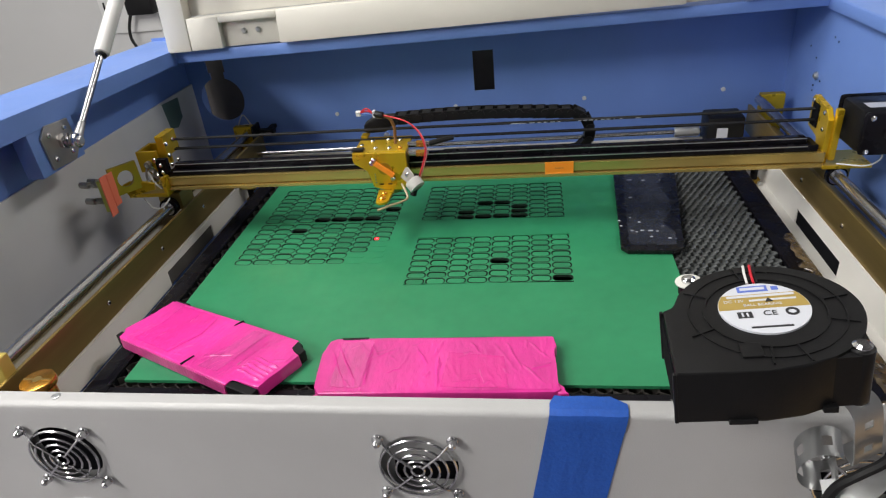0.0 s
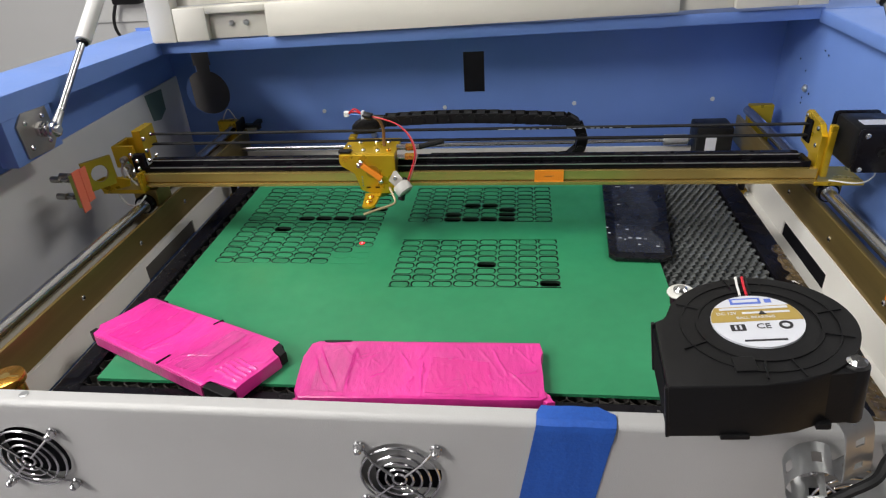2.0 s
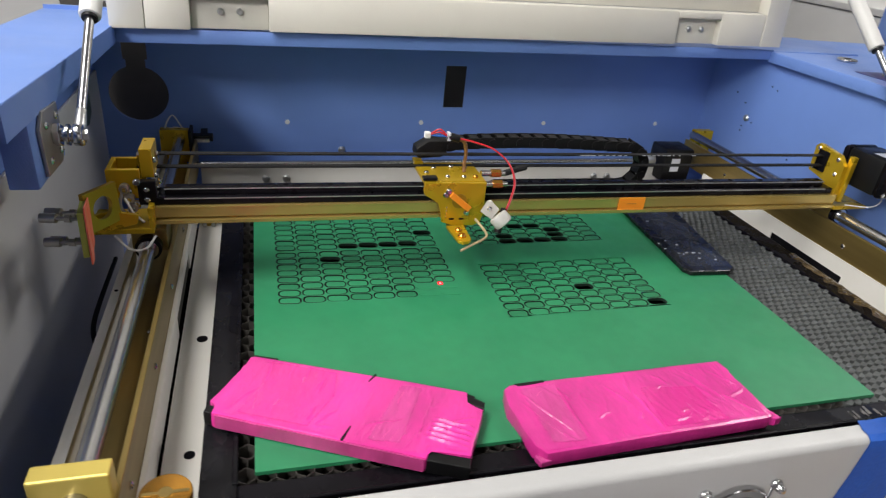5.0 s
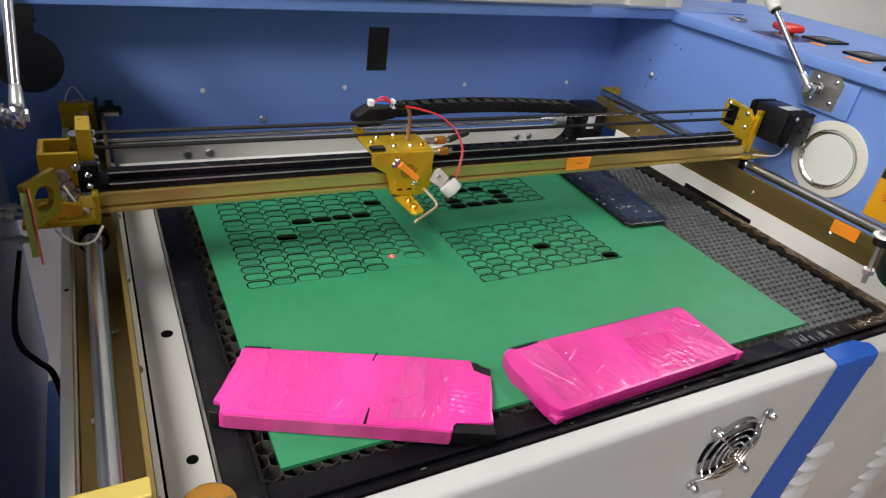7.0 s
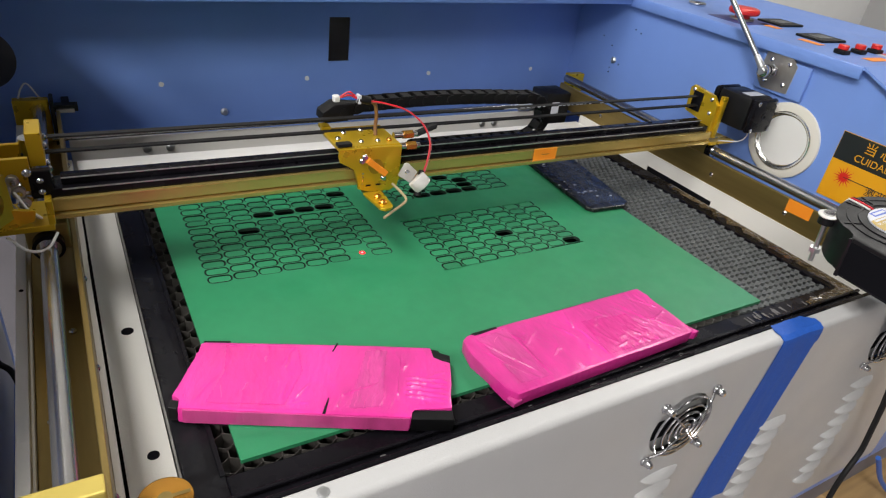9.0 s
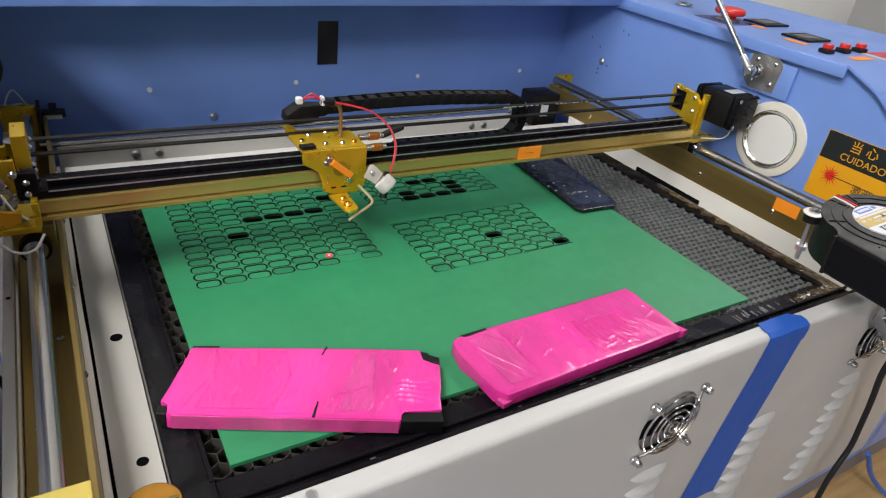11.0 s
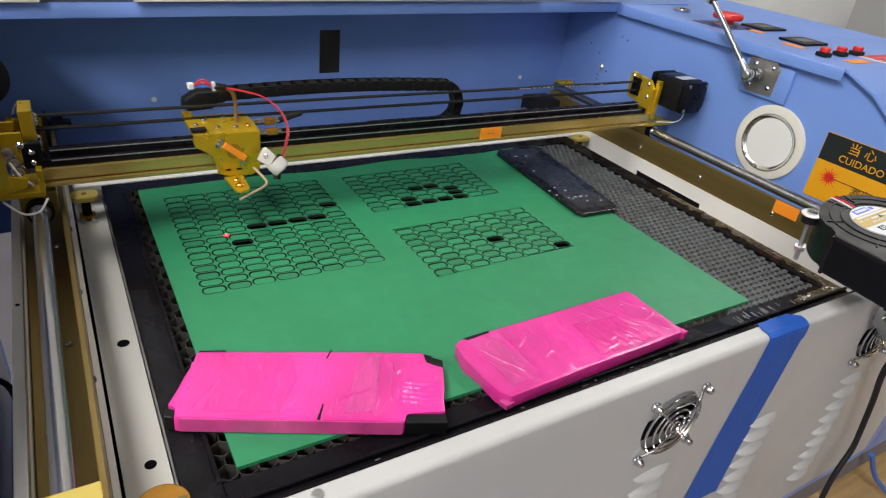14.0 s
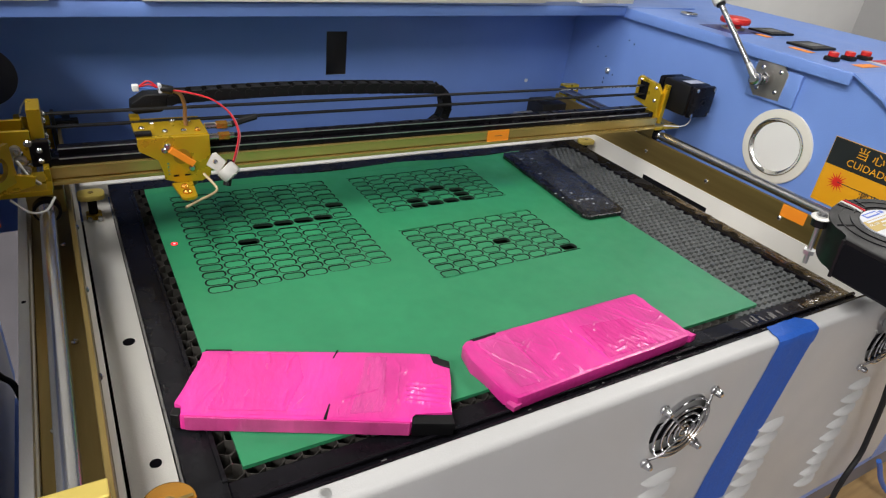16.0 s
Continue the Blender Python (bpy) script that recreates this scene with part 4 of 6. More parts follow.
# clear film left on the black frame
strip = [(-0.2850, 0.090), (-0.2700, 0.094), (-0.2680, 0.180), (-0.2720, 0.250), (-0.2700, 0.310), (-0.2840, 0.312), (-0.2835, 0.200)]
tagged(part("film_scrap", film_skin(strip, -0.0026, crease_set(31, -0.284, -0.268, 0.09, 0.30, 26, (85, 95, 60)), 0.0009, 0.0012), FAINT_FILM, smooth=True), "strip of crumpled clear film on the black bed frame", "film", "film scraps")
corner = [(-0.2840, 0.062), (-0.2620, 0.060), (-0.2660, 0.078), (-0.2560, 0.090), (-0.2700, 0.088), (-0.2830, 0.082)]
tagged(part("film_scrap", film_skin(corner, -0.0026, crease_set(33, -0.284, -0.258, 0.060, 0.088, 16, (30, 120, 80)), 0.0012, 0.0009), FAINT_FILM, smooth=True), "torn scrap of clear film at the frame's corner", "film", "film scraps")
rnd = random.Random(17)
for k in range(46):
    x = -0.20 + 0.54 * rnd.random() if k < 18 else 0.20 + 0.14 * rnd.random()
    y, ln = 0.0600 + 0.005 * rnd.random() + (0.012 * rnd.random() if k > 17 else 0), 0.0015 + 0.006 * rnd.random()
    w = 0.0004 + 0.0005 * rnd.random()
    if k > 17:  # short pale strokes towards the honeycomb
        y, ln, w = 0.0705 + 0.005 * rnd.random(), 0.0008 + 0.0014 * rnd.random(), 0.003 + 0.006 * rnd.random()
    z = -0.0024 if y < 0.0655 or y > 0.0695 else 0.0011
    part("scuff", box(x, x + ln, y, y + w, z - 0.0002, z + 0.0001), PALE_MARK, bed)


# ---------------------------------------------------------------- blue tape over the front edge
tape = tagged(empty("masking_tape"), "strip of blue masking tape over the front edge", "tape")


def tape_layer(name, path):
    bm = bmesh.new()
    rows = []
    for y, z in path:
        s = (0.0606 - z)
        x0, x1 = 0.1125 - 0.15 * s, 0.1600 - 0.14 * s
        if y > 0.012:
            x0, x1 = x0 + 0.003, x1 - 0.010
        rows.append([(x0 + (x1 - x0) * k / 6, y - 0.0003 * math.sin(k * 1.7 + z * 90), z - (0.02 * k / 6 * 0.3 if z < -0.1 else 0)) for k in range(7)])
    vs = [[bm.verts.new(p) for p in r] for r in rows]
    for a, b in zip(vs, vs[1:]):
        for k in range(6):
            bm.faces.new((a[k], b[k], b[k + 1], a[k + 1]))
    bmesh.ops.recalc_face_normals(bm, faces=bm.faces)
    bmesh.ops.solidify(bm, geom=bm.faces[:], thickness=0.0002)
    return part(name, bm, BLUETAPE, tape)


E = 0.0005
tape_layer("strip", [(0.0145, 0.0606), (0.008, 0.0606), (0.0035, 0.0603), (0.0, 0.0585), (-E, 0.055), (-E, 0.03), (-E, -0.02), (-E, -0.07), (-E - 0.0006, -0.112)])
tape_layer("folded_end", [(0.0146, 0.0613), (0.008, 0.0613), (0.0033, 0.0610), (-0.0006, 0.0590), (-E - 0.0008, 0.055), (-E - 0.0009, 0.047)])


# ---------------------------------------------------------------- the lid and its struts
def lid():
    thing = tagged(empty("lid"), "cream painted lid standing open", "lid")
    x0, x1 = -0.387, 0.463

    def seg(name, a, b, y0, y1, z0, z1, mat=CREAM, parent=thing, lift=0.0165):
        bm = bmesh.new()
        k = lambda x: (x - x0) / (x1 - x0)
        c = []
        for z in (z0, z1):
            for x, y in ((a, y0), (b, y0), (b, y1), (a, y1)):
                lean = 0.10 * (z - 0.18)
                c.append((x, y + 0.016 * k(x) + lean, z + lift * k(x)))
        hexa(bm, c)
        bmesh.ops.bevel(bm, geom=bm.edges[:], offset=0.0012, segments=2, affect="EDGES", profile=0.5)
        return part(name, bm, mat, parent, smooth=True)

    cuts = [x0 + 0.0345, -0.308, -0.227, 0.292, 0.358, x1 - 0.0345]
    for i in (0, 2, 4):
        seg("lid_bar", cuts[i], cuts[i + 1], 0.5435, 0.562, 0.1805, 0.2215)
    for i in (1, 3):
        a, b = cuts[i], cuts[i + 1]
        seg("lid_bar_top", a, b, 0.5435, 0.562, 0.213, 0.2215)
        rec = seg("hinge_recess", a, b, 0.5535, 0.562, 0.1805, 0.2125)
        for xx in ((a + b) / 2 - 0.010, (a + b) / 2 + 0.010):
            z = 0.199 + 0.0165 * (xx - x0) / (x1 - x0)
            y = 0.5535 + 0.016 * (xx - x0) / (x1 - x0) + 0.002
            screw(rec, (xx, y, z), (0, -1, 0), 0.0036, 0.004, DULL_STEEL, "hinge_bolt")
    seg("lid_post", x0, x0 + 0.034, 0.5428, 0.566, 0.1803, 0.80)
    seg("lid_post", x1 - 0.034, x1, 0.5428, 0.566, 0.1803, 0.80)
    seg("lid_panel", x0 + 0.034, x1 - 0.034, 0.562, 0.568, 0.2220, 0.80)
    return thing


lid()


def gas_strut(ball, end, wall_x, group):
    """A lid strut: bracket plate on the wall, ball stud, thin rod and a thick grey cylinder."""
    s = tagged(empty("gas_strut"), "grey gas strut holding the lid open", "gas strut", group)
    b, e = Vector(ball), Vector(end)
    d = (e - b).normalized()
    side = 1 if wall_x > 0 else -1
    pl = [(-0.022, -0.021), (0.014, -0.023), (0.024, -0.013), (0.022, 0.020), (-0.013, 0.023), (-0.024, 0.013)]
    m = plane_to(wall_x, b.y - 0.004, b.z - 0.001, (0, 1, 0), (0, 0, 1))
    br = part("bracket_plate", sheet(pl, 0.0025, m, 0.0005), NICKEL, s, "dark nickel bracket plate")
    for u, v in ((-0.014, -0.012), (0.012, -0.013), (-0.013, 0.013), (0.012, 0.013)):
        screw(br, (wall_x + (0.0 if side > 0 else 0.0025), b.y - 0.004 + u, b.z - 0.001 + v), (-side, 0, 0), 0.0028, 0.002, STEEL)
    part("ball_stud", cyl((wall_x, b.y, b.z), b, 0.0048, 16), STEEL, s, smooth=True)
    part("stud_nut", cyl((wall_x - side * 0.0025, b.y, b.z), (wall_x - side * 0.0075, b.y, b.z), 0.0085, 6, bevel=0.0006), STEEL, s)
    ax = Vector((side, 0, 0))
    part("rod_eye", cyl(b - ax * 0.0035, b + ax * 0.0035, 0.0080, 24, bevel=0.0012), STEEL, s, smooth=True)
    part("eye_bolt", cyl(b - ax * 0.0035, b - ax * 0.0062, 0.0042, 6), DULL_STEEL, s)
    part("eye_washer", cyl(b + ax * 0.0060, b + ax * 0.0075, 0.0078, 22), STEEL, s, smooth=True)
    part("socket", cyl(b + d * 0.004, b + d * 0.022, 0.0048, 16, r2=0.0036, bevel=0.0008), DULL_STEEL, s, smooth=True)
    c = b + d * 0.110
    part("rod", cyl(b, c, 0.0034, 16), ROD, s, smooth=True)
    part("cylinder_collar", cyl(c - d * 0.003, c, 0.0060, 18, bevel=0.0006), BLACK, s, smooth=True)
    part("cylinder", cyl(c, e, 0.0082, 20, bevel=0.0015), WHITEPLASTIC, s, "pale grey cylinder", smooth=True)
    return s


part("strut_mount", box(-0.405, -0.386, 0.248, 0.318, 0.125, 0.178, 0.0015), BLUE, cutter, smooth=True)
part("strut_mount", box(0.466, 0.4705, 0.262, 0.330, 0.128, 0.170, 0.0012), BLUE, cutter, smooth=True)
gas_strut((-0.367, 0.289, 0.151), (-0.366, 0.585, 0.385), -0.3855, "lid struts")
gas_strut((0.444, 0.308, 0.154), (0.431, 0.580, 0.405), 0.4655, "lid struts")


# ---------------------------------------------------------------- right wall and deck details
def wall_vent():
    v = tagged(empty("round_vent"), "round aluminium vent cover on the blue side wall", "vent")
    c = Vector((0.471, 0.264, 0.078))
    M = plane_to(c.x, c.y, c.z, (0, 0, 1), (0, 1, 0))

    def turned(name, profile, mat, label=""):
        bm = bmesh.new()
        rows = [[bm.verts.new(M @ Vector((r * math.cos(a), r * math.sin(a), h))) for a in np.linspace(0, 2 * math.pi, 72, endpoint=False)] for r, h in profile]
        for p, q in zip(rows, rows[1:]):
            for i in range(72):
                bm.faces.new((p[i], p[(i + 1) % 72], q[(i + 1) % 72], q[i]))
        return part(name, bm, mat, v, label, smooth=True)

    turned("flange", ((0.0475, 0.0), (0.0475, 0.0018), (0.0470, 0.0026), (0.0455, 0.0029), (0.0385, 0.0036), (0.0372, 0.0034), (0.0372, 0.0)), CREAM, "cream flange")
    turned("rolled_ring", ((0.0372, 0.0034), (0.0366, 0.0046), (0.0356, 0.0048), (0.0348, 0.0038), (0.0328, 0.0020), (0.0318, 0.0012), (0.0310, 0.0010)), CHROME, "bright chrome ring")
    part("centre_disc", cyl(M @ Vector((0, 0, 0)), M @ Vector((0, 0, 0.0011)), 0.0312, 56), WHITEPLASTIC, v)


wall_vent()


def warning_sign():
    s = tagged(empty("warning_sign"), "black and yellow laser warning sign on the blue wall", "warning sign")
    M = plane_to(0.4708, 0.1985, 0.117, (0, -1, 0), (0, 0, -1))
    w, h = 0.150, 0.080
    def plate(name, x0, x1, y0, y1, t, mat):
        return part(name, sheet([(x0, y0), (x1, y0), (x1, y1), (x0, y1)], t, M @ pose(0, 0, -t)), mat, s)
    plate("sign_base", 0, w, 0, h, 0.0006, SIGN_YELLOW)
    plate("sign_band", 0.0006, w - 0.0006, 0.0006, 0.033, 0.0009, SIGN_BLACK)
    F = plane_to(0.4708 - 0.0010, 0.1985, 0.117, (0, -1, 0), (0, 0, 1))
    lettering("sign_text", "当 心", 0.0145, F @ pose(0.046, -0.0105, 0), SIGN_YELLOW, s)
    lettering("sign_text", "CUIDADO", 0.0115, F @ pose(0.050, -0.0245, 0), SIGN_YELLOW, s)
    star = []
    for k in range(32):
        r = (0.0045 if k % 2 else (0.0105 if k % 4 else 0.013))
        star.append((0.022 + r * math.cos(math.pi * k / 16), 0.050 + r * math.sin(math.pi * k / 16)))
    part("sign_burst", sheet(star, 0.0003, M @ pose(0, 0, -0.0010)), RED, s)
    plate("sign_line", 0.022, 0.075, 0.0495, 0.0503, 0.0011, PRINT)
    lettering("sign_text", "激光", 0.012, F @ pose(0.062, -0.055, 0), PRINT, s)
    plate("print_bar", 0.046, 0.110, 0.066, 0.0705, 0.0011, PRINT)


warning_sign()
nutp = Vector((0.4705, 0.586, 0.088))
screw(cutter, nutp, (-1, 0, 0), 0.005, 0.004, DULL_STEEL, "wall_bolt")
for dy, dz in ((0.012, 0.02), (-0.012, -0.004), (0.006, -0.014), (0.006, -0.021), (-0.03, 0.055), (-0.042, 0.052), (0.035, 0.03), (-0.10, -0.03)):
    p = nutp + Vector((0.0, dy, dz))
    part("wall_hole", cyl(p, p + Vector((-0.0004, 0, 0)), 0.0012, 10), DARK, cutter)


def deck_items():
    z = 0.1892
    e = tagged(empty("emergency_stop"), "red mushroom stop button on the blue deck", "button")
    c = Vector((0.530, 0.425, z))
    part("collar", cyl(c, c + Vector((0, 0, 0.003)), 0.016, 28, bevel=0.001), NICKEL, e, smooth=True)
    part("stem", cyl(c + Vector((0, 0, 0.003)), c + Vector((0, 0, 0.008)), 0.010, 20), RED, e)
    bm = cyl(c + Vector((0, 0, 0.008)), c + Vector((0, 0, 0.017)), 0.021, 32, bevel=0.0038)
    part("mushroom_cap", bm, RED, e, smooth=True)
    tagged(part("stop_label", box(0.495, 0.570, 0.395, 0.455, z - 0.0002, z + 0.0004), STOP_BLUE), "dark blue plate under the stop button", "label")
    for x, y in ((0.590, 0.405), (0.560, 0.322)):
        d = tagged(empty("panel_meter"), "black framed panel meter set in the deck", "meter", "deck meters")
        part("bezel", box(x - 0.026, x + 0.026, y - 0.020, y + 0.020, z, z + 0.003, 0.001), BLACK, d)
        part("window", box(x - 0.015, x + 0.015, y - 0.010, y + 0.010, z + 0.0029, z + 0.0034), material("meter_glass", (0.12, 0.13, 0.14), 0.1) if x > 0.57 else bpy.data.materials["meter_glass"], d)
        tagged(part("orange_sticker", box(x - 0.050, x - 0.036, y - 0.030, y + 0.0, z, z + 0.0004), ORANGE), "small orange sticker on the deck", "sticker")
    for x in (0.500, 0.536, 0.572):
        b = tagged(empty("rocker_switch"), "red and black switch on the deck", "switch", "deck switches")
        part("switch_base", box(x - 0.0072, x + 0.0072, 0.249, 0.263, z, z + 0.005, 0.0012), BLACK, b)
        part("switch_cap", cyl((x, 0.2560, z + 0.005), (x, 0.2560, z + 0.0105), 0.0060, 18, bevel=0.001), RED, b)
    tagged(part("orange_sticker", box(0.51, 0.55, 0.222, 0.236, z, z + 0.0004), ORANGE), "small orange sticker on the deck", "sticker")
    k = tagged(empty("key_switch"), "silver key switch on the deck", "switch")
    part("ring", cyl((0.548, 0.522, z), (0.548, 0.522, z + 0.004), 0.013, 24, bevel=0.001), STEEL, k, smooth=True)
    part("key_slot", box(0.543, 0.553, 0.521, 0.523, z + 0.004, z + 0.0046), PRINT, k)
    p = tagged(part("paper_label", box(0.565, 0.70, 0.210, 0.250, z, z + 0.0004), LABEL), "white printed label on the deck", "label")
    for i in range(3):
        part("print_bar", box(0.575, 0.69 - 0.02 * i, 0.216 + 0.012 * i, 0.226 + 0.012 * i, z + 0.0005, z + 0.0007), REDWIRE, p)


deck_items()


# ---------------------------------------------------------------- the blower on its strap
def blower():
    m = pose(0.2295, 0.0100, 0.1300, 0, -7, -2.5)
    b = tagged(empty("blower_fan", m), "black centrifugal blower clamped above the front edge", "blower")
    R, H = 0.0475, 0.0338
    # housing outline: round volute with a square outlet to the side
    out = [(0.0475 * math.cos(a), 0.0455 * math.sin(a)) for a in np.linspace(radians(-62), radians(160), 34)]
    out += [(-0.0460, 0.0075), (-0.0525, 0.0070), (-0.0530, -0.0480), (-0.010, -0.0480), (0.008, -0.0462)]
    bm = prism(out, -H, 0.0, bevel=0.0014)
    house = part("housing", bm, BLACK, b, "black plastic volute housing", smooth=True)
    part("outlet_mouth", box(-0.0537, -0.0527, -0.0455, 0.0045, -H + 0.003, -0.003), DARK, house)
    part("outlet_frame", box(-0.0545, -0.0525, -0.0482, -0.0455, -H, -0.0002, 0.0005), BLACK, house)
    part("outlet_frame", box(-0.0545, -0.0525, 0.0045, 0.0072, -H, -0.0002, 0.0005), BLACK, house)
    for r0, r1, h in ((0.0395, 0.0385, 0.0007), (0.0315, 0.0300, 0.0009)):
        part("raised_ring", holed_plate(circle_at(r0), circle_at(r1), h, pose(0, 0, 0), 56), BLACK, house)
    for a in (12, 75, 100, 150, 205, 262, 285, 340):
        a = radians(a)
        u = Vector((math.cos(a), math.sin(a), 0))
        w = Vector((-u.y, u.x, 0)) * 0.0005
        p, q = u * 0.031, u * 0.0445
        bm = bmesh.new()
        hexa(bm, [p - w, q - w, q + w, p + w, p - w + Vector((0, 0, 0.0009)), q - w + Vector((0, 0, 0.0009)), q + w + Vector((0, 0, 0.0009)), p + w + Vector((0, 0, 0.0009))])
        part("rib", bm, BLACK, house)
    part("raised_tab", box(-0.0195, -0.0090, -0.0385, -0.0275, 0, 0.0012, 0.0004), BLACK, house)
    lab = part("round_label", cyl((0.0, 0.002, 0.0), (0.0, 0.002, 0.0012), 0.0232, 56), LABEL, b, "round white label with a gold band")
    def strip(name, x0, x1, y0, y1, mat, h=0.0014):
        return part(name, box(x0, x1, y0 + 0.002, y1 + 0.002, 0.0011, h), mat, lab)
    chord = lambda y: math.sqrt(0.0232 ** 2 - y * y) - 0.0002
    band = [(-chord(0.0125), 0.0125), (-chord(0.0070), 0.0070), (-chord(0.0010), 0.0010), (-chord(-0.001), -0.001), (chord(-0.001), -0.001), (chord(0.0010), 0.0010), (chord(0.0070), 0.0070), (chord(0.0125), 0.0125)]
    part("gold_band", prism([(x, y + 0.002) for x, y in band], 0.0011, 0.0014), LABEL_GOLD, lab)
    strip("maker_mark", -0.010, 0.006, 0.0150, 0.0205, LABEL_BLUE)
    strip("maker_mark", -0.0085, 0.0045, 0.0165, 0.019, LABEL, 0.0016)
    strip("maker_spot", 0.008, 0.0115, 0.0155, 0.019, LABEL_BLUE)
    T = lambda x, y: pose(x, y + 0.002, 0.0015)
    lettering("label_text", "DC 12V", 0.0032, T(-0.0140, 0.0065), LABEL, lab)
    lettering("label_text", "BALL BEARING", 0.0030, T(0.0, 0.0022), LABEL, lab)
    strip("print_bar", -0.017, 0.018, 0.0096, 0.0116, LABEL, 0.0016)
    strip("print_bar", -0.006, 0.018, 0.0056, 0.0072, LABEL, 0.0016)
    tri = prism([(0.002, 0.0065), (0.006, 0.0065), (0.004, 0.0100)], 0.0014, 0.0018)
    part("label_mark", tri, PRINT, lab)
    lettering("label_text", "CE", 0.0060, T(0.0020, -0.0060), PRINT, lab)
    strip("approval_mark", -0.0145, -0.0070, -0.0090, -0.0035, PRINT)
    strip("approval_mark", -0.0125, -0.0115, -0.0080, -0.0045, LABEL, 0.0016)
    strip("approval_mark", -0.0100, -0.0090, -0.0080, -0.0045, LABEL, 0.0016)
    bm = holed_plate(circle_at(0.0034), circle_at(0.0020), 0.0004, pose(0.013, -0.0035, 0.0012), 16)
    part("approval_ring", bm, PRINT, lab)
    strip("print_bar", -0.0100, 0.0105, -0.0182, -0.0168, PRINT)
    # mounting ears with screws, wires
    ear = part("mounting_ear", cyl((-0.0335, 0.0385, -0.010), (-0.0335, 0.0385, -0.003), 0.0062, 20), BLACK, b)
    part("washer", cyl((-0.0335, 0.0385, -0.003), (-0.0335, 0.0385, -0.0018), 0.0078, 24, bevel=0.0004), ALU, ear, smooth=True)
    screw(ear, (-0.0335, 0.0385, -0.0018), (0, 0, 1), 0.0042, 0.0028)
    part("stud", cyl((-0.0335, 0.0385, -0.046), (-0.0335, 0.0385, -0.010), 0.0019, 12), DULL_STEEL, ear, smooth=True)
    part("stud_nut", cyl((-0.0335, 0.0385, -0.037), (-0.0335, 0.0385, -0.033), 0.0045, 6), DULL_STEEL, ear)
    post = part("mounting_post", cyl((0.0360, -0.0335, -H - 0.001), (0.0360, -0.0335, -0.001), 0.0060, 22, bevel=0.0006), BLACK, b, smooth=True)
    bm = prism([(0.022, -0.040), (0.036, -0.0392), (0.0415, -0.030), (0.042, -0.018), (0.032, -0.030)], -H, -0.002)
    part("post_web", bm, BLACK, b)
    screw(post, (0.0360, -0.0335, -0.001), (0, 0, 1), 0.0046, 0.0030)
    for dx, mt in ((-0.003, WHITEPLASTIC), (0.0005, REDWIRE), (0.0024, BLACK)):
        part("lead", tube([(dx, 0.0262, 0.0009), (dx + 0.0006, 0.036, 0.0013), (dx + 0.002, 0.0455, 0.0006), (dx + 0.002, 0.049, -0.006), (dx + 0.001, 0.047, -0.014)], 0.0008, 6), mt, b)
    part("clip_foot", box(-0.028, -0.014, -0.0495, -0.046, -H - 0.001, -H + 0.002, 0.0005), BLACK, b)
    part("clip_foot", box(0.018, 0.025, -0.0435, -0.040, -H - 0.001, -H + 0.003, 0.0005), BLACK, b)
    return b


blower()


